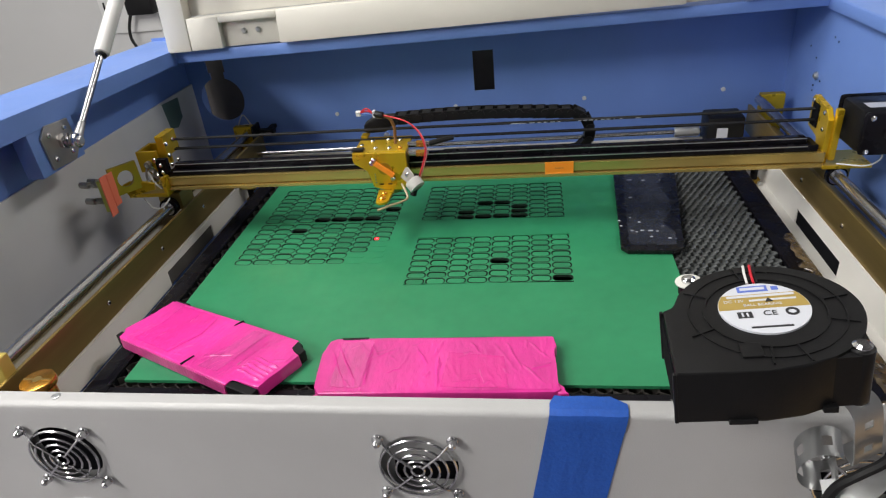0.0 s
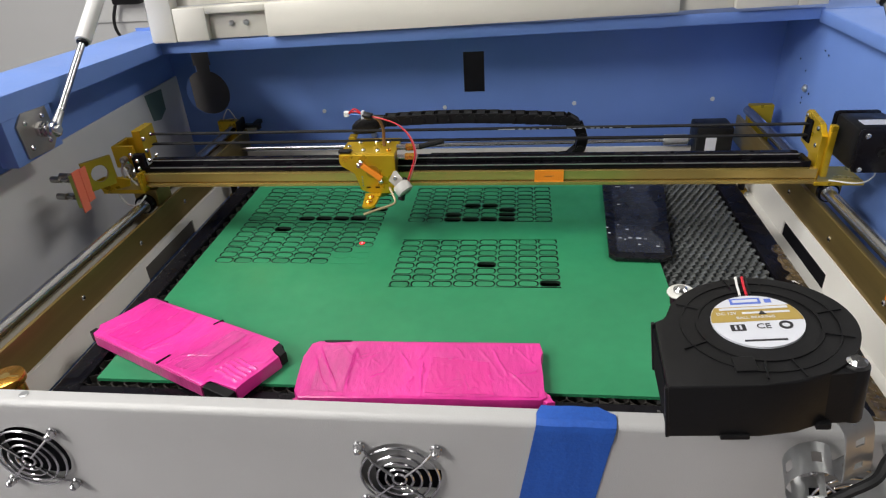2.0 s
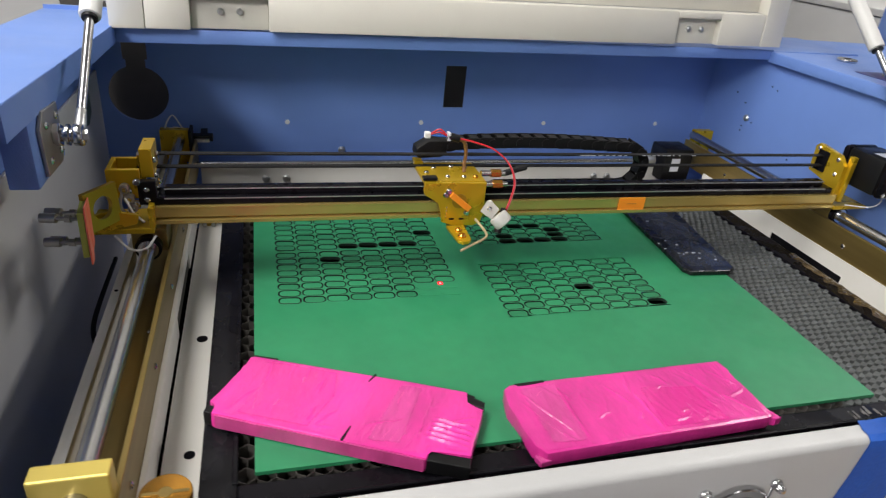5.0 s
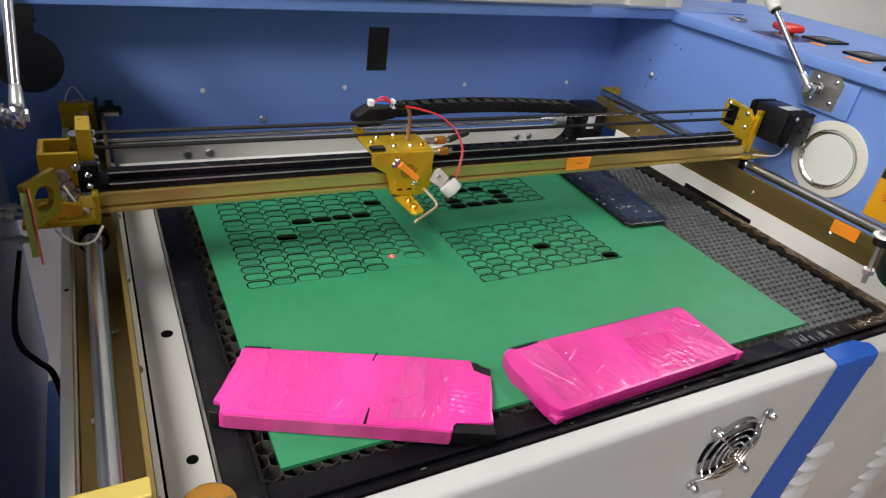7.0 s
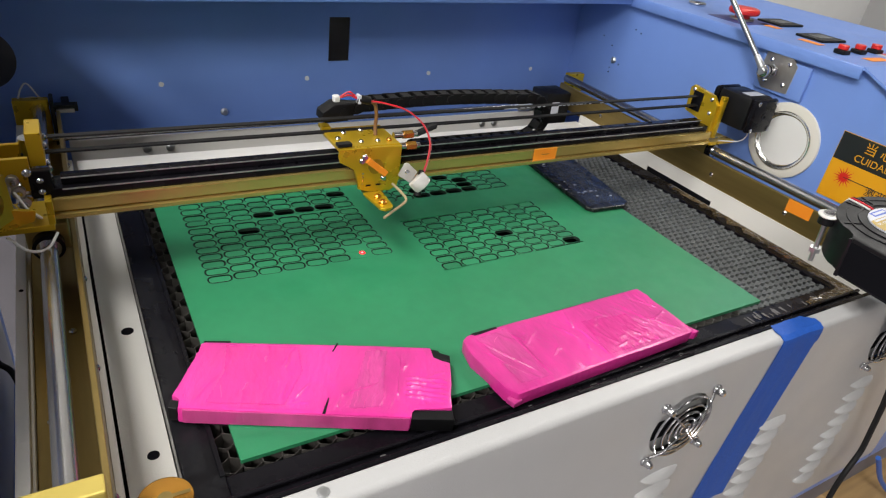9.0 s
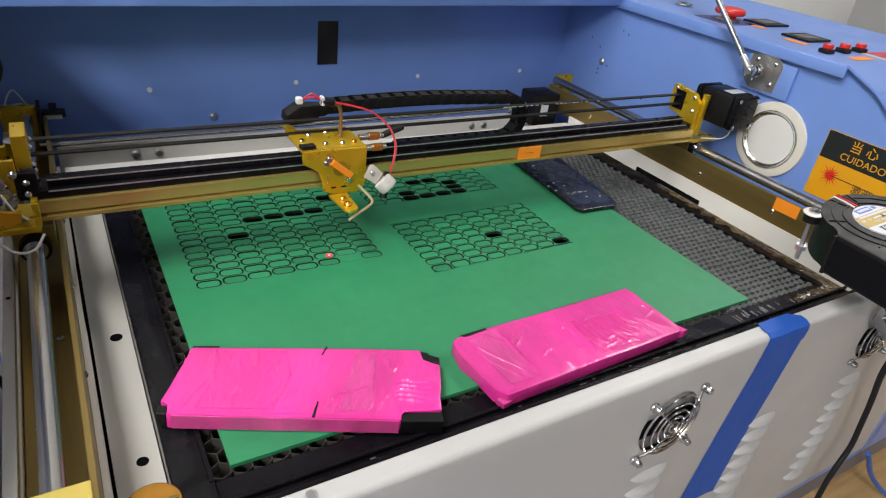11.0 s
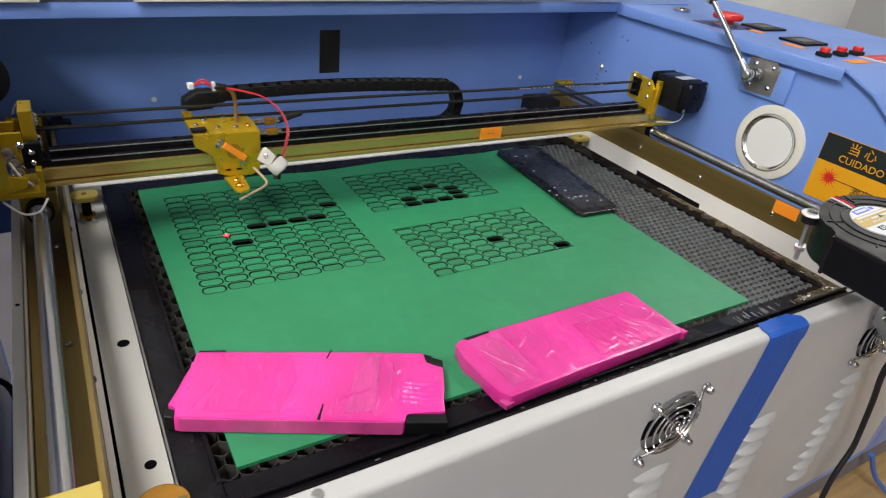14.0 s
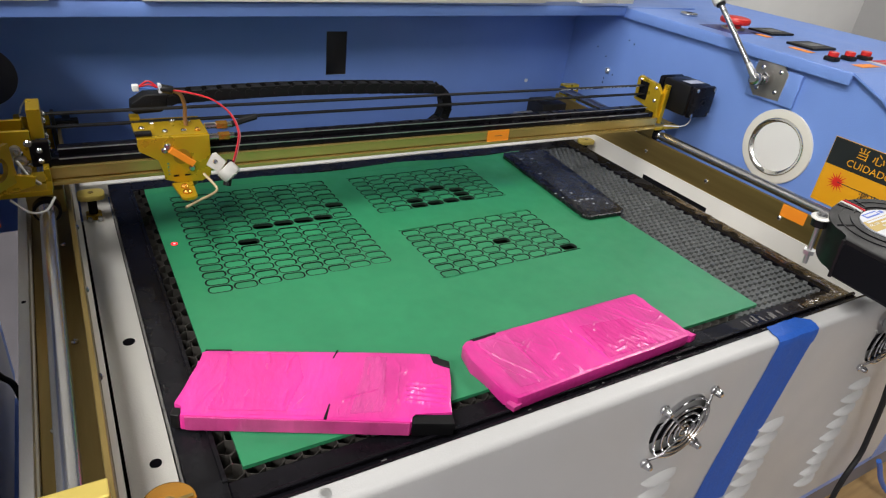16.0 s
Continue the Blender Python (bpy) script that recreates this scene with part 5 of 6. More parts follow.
def strap():
    """Perforated steel strap bent from the front panel up to the blower."""
    s = tagged(empty("perforated_strap"), "bent perforated steel strap carrying the blower", "bracket")
    path = spline([(0.258, -0.020, 0.0985), (0.2690, -0.022, 0.0985), (0.2755, -0.026, 0.091), (0.279, -0.027, 0.075), (0.283, -0.025, 0.058), (0.286, -0.018, 0.048), (0.288, -0.0015, 0.044)], 10)
    w = Vector((0.9, 0.35, 0.25)).normalized() * 0.0085
    bm = bmesh.new()
    rows = [(bm.verts.new(p - w), bm.verts.new(p - w * 0.3), bm.verts.new(p + w * 0.3), bm.verts.new(p + w)) for p in path]
    for i, (a, b) in enumerate(zip(rows, rows[1:])):
        for k in range(3):
            if k == 1 and i % 10 in (4, 5, 6):
                continue
            bm.faces.new((a[k], a[k + 1], b[k + 1], b[k]))
    bmesh.ops.recalc_face_normals(bm, faces=bm.faces)
    bmesh.ops.solidify(bm, geom=bm.faces[:], thickness=0.0009)
    part("strap", bm, DULL_STEEL, s, "galvanised perforated strap", smooth=True)
    bm = bmesh.new()
    w = Vector((0.1, 0.85, 0.45)).normalized() * 0.0085
    rows = []
    for k in range(49):
        t = radians(50 + 5.6 * k)
        p = Vector((0.2665 + 0.0140 * math.cos(t), -0.014, 0.043 + 0.0145 * math.sin(t)))
        rows.append([bm.verts.new(p + w * f) for f in (-1, -0.32, 0, 0.32, 1)])
    for i, (a, b) in enumerate(zip(rows, rows[1:])):
        for k in range(4):
            if k in (0, 3) or i % 12 not in (5, 6, 7, 8):
                bm.faces.new((a[k], a[k + 1], b[k + 1], b[k]))
    bmesh.ops.solidify(bm, geom=bm.faces[:], thickness=0.0009)
    part("strap_curl", bm, DULL_STEEL, s, smooth=True)
    path = spline([(0.266, -0.026, 0.026), (0.277, -0.030, 0.033), (0.290, -0.027, 0.042), (0.304, -0.018, 0.052), (0.308, -0.004, 0.050)], 5)
    bm = bmesh.new()
    w = Vector((0.0, 0.8, 0.5)).normalized() * 0.0085
    rows = [(bm.verts.new(p - w), bm.verts.new(p + w)) for p in path]
    for a, b in zip(rows, rows[1:]):
        bm.faces.new((a[0], a[1], b[1], b[0]))
    bmesh.ops.solidify(bm, geom=bm.faces[:], thickness=0.0009)
    part("strap_tail", bm, DULL_STEEL, s, smooth=True)
    c = tagged(empty("power_cable"), "black cable hanging from the blower down the front", "cable")
    pts = spline([(0.318, -0.012, 0.074), (0.300, -0.020, 0.066), (0.2885, -0.032, 0.062), (0.2765, -0.034, 0.053), (0.268, -0.032, 0.040), (0.266, -0.030, 0.022), (0.276, -0.026, 0.012), (0.294, -0.021, -0.006), (0.299, -0.020, -0.026), (0.313, -0.020, -0.060), (0.326, -0.020, -0.100), (0.331, -0.021, -0.132), (0.322, -0.022, -0.162), (0.327, -0.022, -0.212), (0.336, -0.03, -0.40), (0.32, -0.08, -0.816)], 8)
    part("cable_run", tube(pts, 0.0028, 8), RUBBER, c, smooth=True)


strap()


# ---------------------------------------------------------------- the gantry (its y is counted from the pointer's spot)
gantry = tagged(empty("gantry"), "gold anodised gantry beam across the bed", "gantry")


def build_gantry(g):
    # beam: C section with a bright lower flange
    prof = [(0.0275, 0.0580), (0.0275, 0.0612), (0.0335, 0.0616), (0.0335, 0.0628), (0.0303, 0.0632), (0.0303, 0.0716), (0.0297, 0.0720), (0.0297, 0.0730), (0.0560, 0.0730), (0.0560, 0.0580)]
    bm = bmesh.new()
    lo = [bm.verts.new((-0.330, y, z)) for y, z in prof]
    hi = [bm.verts.new((0.402, y, z)) for y, z in prof]
    for i in range(len(prof)):
        j = (i + 1) % len(prof)
        bm.faces.new((lo[i], lo[j], hi[j], hi[i]))
    bm.faces.new(lo[::-1])
    bm.faces.new(hi)
    bmesh.ops.recalc_face_normals(bm, faces=bm.faces)
    beam = part("beam", bm, GOLD, g, "gold anodised beam")
    part("rail_bed", box(-0.328, 0.396, 0.034, 0.058, 0.0732, 0.0800, 0.0006), BLACK_METAL, g, "black rail bed")
    rail = part("linear_rail", box(-0.322, 0.385, 0.039, 0.049, 0.0800, 0.0870, 0.0010), BLACK_METAL, g, "dark steel linear rail", smooth=True)
    for k in range(18):
        part("rail_bolt", cyl((-0.30 + 0.04 * k, 0.0445, 0.0870), (-0.30 + 0.04 * k, 0.0445, 0.0873), 0.0024, 10), DARK, rail)
    # thin steel strips stand in for the highlight lines along the rail
    part("shiny_edge", box(-0.322, 0.385, 0.0332, 0.0339, 0.0788, 0.0797), DULL_STEEL, rail)
    part("shiny_edge", box(-0.322, 0.385, 0.0381, 0.0388, 0.0858, 0.0866), DULL_STEEL, rail)
    for z, y in ((0.1075, 0.064), (0.0965, 0.061)):
        part("belt", box(-0.345, 0.408, y, y + 0.0058, z, z + 0.0014), RUBBER, g, "black toothed belt")
    st = part("beam_sticker", box(0.1168, 0.1475, 0.0288, 0.0296, 0.0612, 0.0745), ORANGE, g, "plain orange sticker")
    part("pen_mark", box(0.127, 0.137, 0.0284, 0.0289, 0.0676, 0.0680), PRINT, st)
    # right end: plate, motor, foot and bearing
    M = plane_to(0.400, 0.034, 0.056, (0, 1, 0), (0, 0, 1))
    pl = part("motor_plate", sheet([(0, 0), (0.018, 0), (0.020, 0.026), (0.046, 0.030), (0.047, 0.060), (0.043, 0.064), (0.010, 0.060), (0, 0.050)], 0.006, M, 0.0006), YELLOW, g, "yellow anodised motor plate")
    part("pulley_slot", box(0.3985, 0.4003, 0.058, 0.073, 0.090, 0.114), DARK, pl)
    part("plate_flange", box(0.406, 0.412, 0.030, 0.037, 0.064, 0.118, 0.0006), YELLOW, g)
    for y, z in ((0.074, 0.115), (0.044, 0.111), (0.042, 0.094), (0.075, 0.092)):
        screw(pl, (0.400, y, z), (-1, 0, 0), 0.0026, 0.0018)
    mo = tagged(empty("motor"), "")
    mo.parent = g
    body = part("motor_body", box(0.4155, 0.4590, 0.0010, 0.0490, 0.0835, 0.1260, 0.004), BLACK, mo, "black stepper motor body", smooth=True)
    part("motor_cap", box(0.4150, 0.4595, -0.0080, 0.0010, 0.0830, 0.1265, 0.0045), BLACK_METAL, mo, smooth=True)
    part("motor_cap", box(0.4150, 0.4595, 0.0490, 0.0580, 0.0830, 0.1265, 0.0045), BLACK_METAL, mo, smooth=True)
    part("motor_label", box(0.424, 0.452, 0.010, 0.024, 0.1259, 0.1263), LABEL, body)
    for x in (0.4205, 0.4540):
        for z in (0.0880, 0.1215):
            screw(body, (x, -0.0080, z), (0, -1, 0), 0.0026, 0.0012, STEEL, "motor_screw")
    part("motor_boss", cyl((0.4372, -0.0080, 0.1047), (0.4372, -0.0088, 0.1047), 0.0042, 18), BLACK, body, smooth=True)
    part("motor_shaft_end", cyl((0.4372, -0.0088, 0.1047), (0.4372, -0.0092, 0.1047), 0.0020, 12), DARK, body)
    part("motor_lead", tube(spline([(0.444, 0.014, 0.0835), (0.446, 0.010, 0.074), (0.434, 0.010, 0.066), (0.412, 0.024, 0.063)], 5), 0.0008, 6), WHITEPLASTIC, mo)
    part("foot_plate", box(0.400, 0.448, 0.026, 0.068, 0.0560, 0.0600, 0.0006), YELLOW, g, "yellow anodised foot plate")
    be = part("bearing_block", box(0.4085, 0.433, 0.036, 0.066, 0.0395, 0.0560, 0.0010), BRONZE, g)
    part("bearing_sleeve", cyl((0.4185, 0.0300, 0.046), (0.4185, 0.0360, 0.046), 0.0105, 24), BLACK_METAL, be)
    part("bearing_ring", cyl((0.4185, 0.0285, 0.046), (0.4185, 0.0302, 0.046), 0.0085, 24), STEEL, be)
    # left end: foot, pulley, blocks, mirror mount
    part("foot_plate", box(-0.382, -0.331, 0.022, 0.064, 0.0520, 0.0568, 0.0006), YELLOW, g)
    part("end_plate", box(-0.3345, -0.3300, 0.022, 0.040, 0.0568, 0.0760, 0.0006), YELLOW, g)
    be = part("bearing_block", box(-0.352, -0.323, 0.032, 0.062, 0.0300, 0.0520, 0.0010), BRONZE, g)
    part("bearing_sleeve", cyl((-0.338, 0.0240, 0.036), (-0.338, 0.0320, 0.036), 0.0110, 24), BLACK_METAL, be)
    part("bearing_ring", cyl((-0.338, 0.0225, 0.036), (-0.338, 0.0242, 0.036), 0.0085, 24), STEEL, be)
    # hollow pulley box
    bm = box(-0.366, -0.340, 0.038, 0.042, 0.078, 0.104, 0.0005)
    box(-0.366, -0.340, 0.066, 0.070, 0.078, 0.104, 0.0005, bm=bm)
    box(-0.366, -0.362, 0.042, 0.066, 0.078, 0.104, 0.0005, bm=bm)
    part("pulley_box", bm, YELLOW, g, "yellow open pulley box")
    up = part("tension_plate", box(-0.3395, -0.3295, 0.044, 0.074, 0.0945, 0.120, 0.0006), YELLOW, g)
    ib = part("idler_bracket", box(-0.3420, -0.3275, 0.0335, 0.0400, 0.0735, 0.0955, 0.0008), BLACK_METAL, g, "black idler bracket")
    for z in (0.0790, 0.0880):
        screw(ib, (-0.3350, 0.0335, z), (0, -1, 0), 0.0024, 0.0022)
    # hose clips and short leads on the end
    for x, z, r in ((-0.3520, 0.0890, 0.0042), (-0.3495, 0.0800, 0.0046), (-0.3470, 0.0715, 0.0040)):
        clip = part("hose_clip", cyl((x, 0.0372, z), (x, 0.0315, z), r, 18, bevel=0.0006), NICKEL, g, smooth=True)
        part("clip_screw", cyl((x + 0.0005, 0.0315, z), (x + 0.0005, 0.0298, z), r * 0.45, 12), STEEL, clip, smooth=True)
    part("end_lead", tube(spline([(-0.3540, 0.0330, 0.0860), (-0.3560, 0.0300, 0.0760), (-0.3520, 0.0280, 0.0680), (-0.3440, 0.0290, 0.0640), (-0.3400, 0.0310, 0.0590)], 5), 0.0013, 7), NICKEL, g, smooth=True)
    part("idler_pulley", cyl((-0.338, 0.066, 0.096), (-0.338, 0.066, 0.109), 0.0075, 20), STEEL, g, smooth=True)
    for y, z in ((0.046, 0.084), (0.046, 0.096), (0.062, 0.084), (0.062, 0.110), (0.046, 0.110)):
        screw(up, (-0.3290, y, z), (1, 0, 0), 0.0027, 0.0022)
    for x, z in ((-0.344, 0.074), (-0.350, 0.086), (-0.342, 0.094), (-0.349, 0.068)):
        screw(up, (x, 0.0360, z), (0, -1, 0), 0.0034, 0.003)
    part("zip_tie", tube([(-0.352, 0.030, 0.082), (-0.346, 0.026, 0.070), (-0.338, 0.024, 0.062)], 0.0010, 6), WHITEPLASTIC, g)
    part("homing_flag", tube(spline([(-0.362, 0.020, 0.052), (-0.350, 0.014, 0.042), (-0.338, 0.014, 0.042), (-0.330, 0.022, 0.050)], 5), 0.0010, 6), WHITEPLASTIC, g)
    mm = tagged(empty("mirror_mount"), "")
    mm.parent = g
    part("mount_arm", sheet([(0, 0), (0.030, 0.004), (0.032, 0.012), (0.022, 0.014), (0.014, 0.018), (0.004, 0.018), (-0.004, 0.015), (-0.004, 0.010)], 0.004, plane_to(-0.372, 0.012, 0.060, (1, 0.3, 0), (0, 0, 1)), 0.0005), YELLOW, mm)
    bm = holed_plate(square_at(0.0165), circle_at(0.0095), 0.004, plane_to(-0.366, 0.004, 0.086, (0.55, 0.83, 0), (0, 0.1, 1)), 32)
    part("mirror_ring", bm, DARK_YELLOW, mm, "dull yellow mirror ring", smooth=True)
    q = plane_to(-0.3680, -0.0360, 0.0560, (-0.12, 0.99, 0), (0.0, 0.10, 1))
    for u0, u1, v0, v1, dz, mt, nm in ((0.0, 0.0135, 0.000, 0.047, 0.0, CORAL, "mirror_plate"), (0.0147, 0.0275, 0.006, 0.045, 0.0, CORAL, "mirror_plate"), (0.001, 0.0270, 0.006, 0.043, 0.0046, LIME, "backing_plate")):
        part(nm, sheet([(u0, v0), (u1, v0 - 0.001), (u1, v1 - 0.001), (u0, v1)], 0.0014 if mt is CORAL else 0.0042, q @ pose(0, 0, -dz), 0.0004), mt, mm, "coral acrylic plate" if mt is CORAL else "yellow-green acrylic plate")
    for y, z in ((-0.030, 0.092), (-0.016, 0.090), (-0.030, 0.072), (-0.016, 0.066)):
        p = Vector((-0.372, y, z))
        bm = cyl(p, p + Vector((-0.024, 0.003, 0)), 0.0016, 10)
        cyl(p + Vector((-0.016, 0.002, 0)), p + Vector((-0.027, 0.0034, 0)), 0.0036, 14, bm=bm)
        cyl(p + Vector((-0.006, 0.0008, 0)), p + Vector((-0.010, 0.0013, 0)), 0.0032, 6, bm=bm)
        part("adjusting_screw", bm, NICKEL, mm, smooth=True)


build_gantry(gantry)
bm = bmesh.new()
for x, w in ((0.094, 0.018), (0.115, 0.006), (0.124, 0.004), (0.131, 0.004), (0.138, 0.005), (0.146, 0.003), (0.168, 0.004), (0.174, 0.004), (0.180, 0.004), (0.187, 0.002), (0.193, 0.004), (0.199, 0.004), (0.206, 0.002), (0.213, 0.003), (0.230, 0.005)):
    box(x, x + w, 0.0637, 0.0640, 0.1079, 0.1085, bm=bm)
belt_print = part("belt_print", bm, LABEL, gantry, "white print on the belt")

# ---------------------------------------------------------------- the cutting head (counted from the pointer's spot)
head = tagged(empty("cutting_head"), "yellow anodised cutting head with a mirror and nozzle", "cutting head")


def build_head(h):
    V = plane_to(0, 0.0235, 0, (1, 0, 0), (0, 0, 1))
    pts = [(-0.0180, 0.0850), (-0.0030, 0.0765), (0.0000, 0.0640), (0.0010, 0.0565), (0.0110, 0.0530), (0.0330, 0.0520), (0.0400, 0.0560), (0.0420, 0.0640), (0.0420, 0.0965), (-0.0185, 0.0975), (-0.0190, 0.0900)]
    fp = part("front_plate", sheet(pts, 0.0035, V, 0.0006), YELLOW, h, "yellow anodised face plate")
    part("top_plate", box(-0.0185, 0.0420, 0.0236, 0.0720, 0.0940, 0.0975, 0.0006), YELLOW, h)
    part("rear_hanger", box(-0.0185, -0.010, 0.066, 0.078, 0.0975, 0.1010, 0.0006), YELLOW, h)
    part("carriage", box(-0.012, 0.034, 0.035, 0.058, 0.0875, 0.0940, 0.0008), BLACK_METAL, h)
    part("side_cheek", box(0.0385, 0.0420, 0.0236, 0.040, 0.055, 0.0940, 0.0006), BRONZE, h)
    for x, y in ((-0.008, 0.031), (0.006, 0.032), (0.022, 0.031), (0.034, 0.032), (-0.002, 0.055), (0.016, 0.058), (0.030, 0.056), (-0.012, 0.043)):
        screw(fp, (x, y, 0.0975), (0, 0, 1), 0.0026, 0.0026, BRASS if x > 0.03 else STEEL)
    part("tie_wrap", box(-0.0195, -0.006, 0.0225, 0.030, 0.0982, 0.1012, 0.0006), BLACK, h)
    # mirror holder in the face: round seat, orange strip, screws
    C = Vector((0.0165, 0.0200, 0.0785))
    part("mirror_seat", cyl(C + Vector((0, 0.0, 0)), C + Vector((0, -0.0010, 0)), 0.0072, 28), DARK_YELLOW, fp)
    M = plane_to(0.0165, 0.0185, 0.0790, (0.78, 0, -0.62), (0.62, 0, 0.78))
    part("mirror_strip", sheet([(-0.0125, -0.0028), (0.0125, -0.0028), (0.0125, 0.0028), (-0.0125, 0.0028)], 0.0035, M, 0.0005), ORANGE, fp, "orange acrylic strip")
    for x, z in ((0.0050, 0.0890), (0.0025, 0.0855), (0.0245, 0.0665)):
        screw(fp, (x, 0.0200, z), (0, -1, 0), 0.0030, 0.0034)
    for k in range(4):
        p = Vector((0.0045, 0.0200, 0.0620 + 0.0034 * k))
        part("tapped_hole", cyl(p, p + Vector((0, -0.0003, 0)), 0.0009, 8), STEEL, fp)
    for x in (0.0080, 0.0180):
        part("slot", box(x, x + 0.0048, 0.0196, 0.0200, 0.0590, 0.0606), DARK, fp)
    # nozzle tab and air tube
    bm = sheet([(0.0090, -0.0115), (0.0130, -0.0150), (0.0190, -0.0140), (0.0225, -0.0100), (0.0240, 0.0200), (0.0060, 0.0200)], 0.0030, pose(0, 0.0, 0.0500), 0.0005)
    tab = part("nozzle_tab", bm, YELLOW, h)
    screw(tab, (0.0150, -0.0040, 0.0530), (0, 0, 1), 0.0040, 0.0030, BRASS)
    screw(tab, (0.0150, 0.0080, 0.0530), (0, 0, 1), 0.0034, 0.0028, BRASS)
    part("lens_tube", cyl((0.0200, 0.0310, 0.0470), (0.0200, 0.0310, 0.0620), 0.0105, 24, bevel=0.0006), BRONZE, h, smooth=True)
    air = spline([(0.0340, 0.0180, 0.0600), (0.0400, 0.0080, 0.0540), (0.0420, 0.0020, 0.0500), (0.0360, -0.0030, 0.0480), (0.0240, -0.0100, 0.0470), (0.0110, -0.0170, 0.0450)], 6)
    part("air_tube", tube(air, 0.0013, 8), TAN, h, "thin tan air tube", smooth=True)
    # red pointer on its bracket
    clip = plane_to(0.0440, 0.0085, 0.0735, (0.70, -0.50, -0.45), (0.45, 0.1, 0.85))
    br = part("pointer_clip", sheet([(-0.0065, -0.0065), (0.0070, -0.0060), (0.0070, 0.0065), (-0.0050, 0.0085), (-0.0075, 0.0060)], 0.0012, clip, 0.0004), NICKEL, h, "bent steel clip")
    screw(br, clip @ Vector((-0.0010, 0.0010, 0.0012)), clip.to_3x3() @ Vector((0, 0, 1)), 0.0022, 0.0014)
    a = Vector((0.0525, 0.0000, 0.0680))
    d = Vector((-0.25, -0.25, -0.93)).normalized()
    side = Vector((0.62, -0.45, -0.64)).normalized()
    part("pointer_body", cyl(a - side * 0.0050, a + side * 0.0062, 0.0092, 26, bevel=0.0016), POINTER_WHITE, br, "pale grey round pointer holder", smooth=True)
    part("pointer_ring", cyl(a + side * 0.0062, a + side * 0.0068, 0.0050, 20), NICKEL, br, smooth=True)
    part("pointer_barrel", cyl(a + side * 0.001 + d * 0.004, a + side * 0.001 + d * 0.0125, 0.0036, 16), BLACK, br, smooth=True)
    part("pointer_gland", cyl(a - d * 0.006, a - d * 0.0110, 0.0024, 14), BLACK, br, smooth=True)
    # wiring loop
    wire = spline([a + Vector((0.004, 0.003, 0.004)), (0.0620, 0.006, 0.0860), (0.0660, 0.012, 0.1010), (0.0610, 0.020, 0.1160), (0.0480, 0.030, 0.1265), (0.0300, 0.038, 0.1310), (0.0160, 0.043, 0.1325)], 7)
    part("red_lead", tube(wire, 0.00075, 7), REDWIRE, h, "red wire loop", smooth=True)
    # paler tube beside the wire carries its pinkish highlight
    part("red_lead", tube([p + Vector((0.0014, 0.0006, -0.0010)) for p in wire], 0.00065, 7), RED_HIGHLIGHT, h, smooth=True)
    part("sleeve", cyl((0.0175, 0.0425, 0.1322), (0.0060, 0.0455, 0.1340), 0.0038, 14, bevel=0.0006), BLACK, h, smooth=True)
    part("crimp_tag", box(0.0055, 0.0085, 0.0415, 0.0485, 0.1300, 0.1378, 0.0006), LABEL, h)
    for dz, mt in ((0.0012, REDWIRE), (-0.0006, BLUEWIRE), (0.0026, REDWIRE)):
        part("short_lead", tube(spline([(0.0065, 0.0455, 0.1335), (-0.0010, 0.0470, 0.1345 + 2 * dz), (-0.0070, 0.0485, 0.1340 + dz), (-0.0105, 0.0495, 0.1335)], 5), 0.0009, 6), mt, h)
    part("plug", box(-0.0150, -0.0095, 0.0475, 0.0535, 0.1305, 0.1362, 0.0008), WHITEPLASTIC, h, "white connector plug")
    stem = spline([(0.0170, 0.0440, 0.1325), (0.0240, 0.0460, 0.1270), (0.0270, 0.0480, 0.1160), (0.0265, 0.0480, 0.1060), (0.0265, 0.0460, 0.0976)], 6)
    part("brown_lead", tube(stem, 0.0018, 7), BROWN, h, smooth=True)
    # chain's end bracket
    bm = prism([(-0.0160, 0.1040), (-0.0120, 0.1010), (0.0100, 0.1020), (0.0160, 0.1060), (0.0160, 0.1185), (-0.0030, 0.1185), (-0.0150, 0.1110)], 0.0, 0.0170, bevel=0.0008)
    bmesh.ops.transform(bm, matrix=plane_to(0.0, 0.0915, 0.0, (1, 0, 0), (0, 0, 1)), verts=bm.verts)
    part("chain_end", bm, BLACK, h, "black moulded chain end", smooth=True)
    # air fittings on the side
    for y, z in ((0.040, 0.0985), (0.032, 0.0905)):
        f = part("air_fitting", cyl((0.0420, y, z), (0.0520, y, z), 0.0030, 12), STEEL, h, smooth=True)
        part("fitting_nut", cyl((0.0520, y, z), (0.0620, y, z), 0.0042, 6), BRASS, f)
        part("fitting_end", cyl((0.0620, y, z), (0.0665, y, z), 0.0028, 12), STEEL, f, smooth=True)
    part("air_hose", tube(spline([(0.0665, 0.040, 0.0985), (0.078, 0.044, 0.1000), (0.092, 0.050, 0.1010)], 5), 0.0032, 8), RUBBER, h, smooth=True)


build_head(head)

# red pointer spot on the sheet
spot = tagged(part("pointer_spot", cyl((0, 0, 0.0002), (0, 0, 0.0004), 0.0030, 18), GLOW), "small red laser pointer spot on the green sheet", "light spot")
part("spot_core", cyl((0, 0, 0.0004), (0, 0, 0.0006), 0.0012, 12), GLOW_CORE, spot)

# cable chain: links keyed along the loop between the head and the beam
chain = tagged(empty("cable_chain"), "black plastic cable chain along the gantry", "cable chain")
LINK, NLINK, CHAIN_Z, CHAIN_R, CHAIN_Y = 0.0145, 31, 0.1130, 0.0235, 0.0830


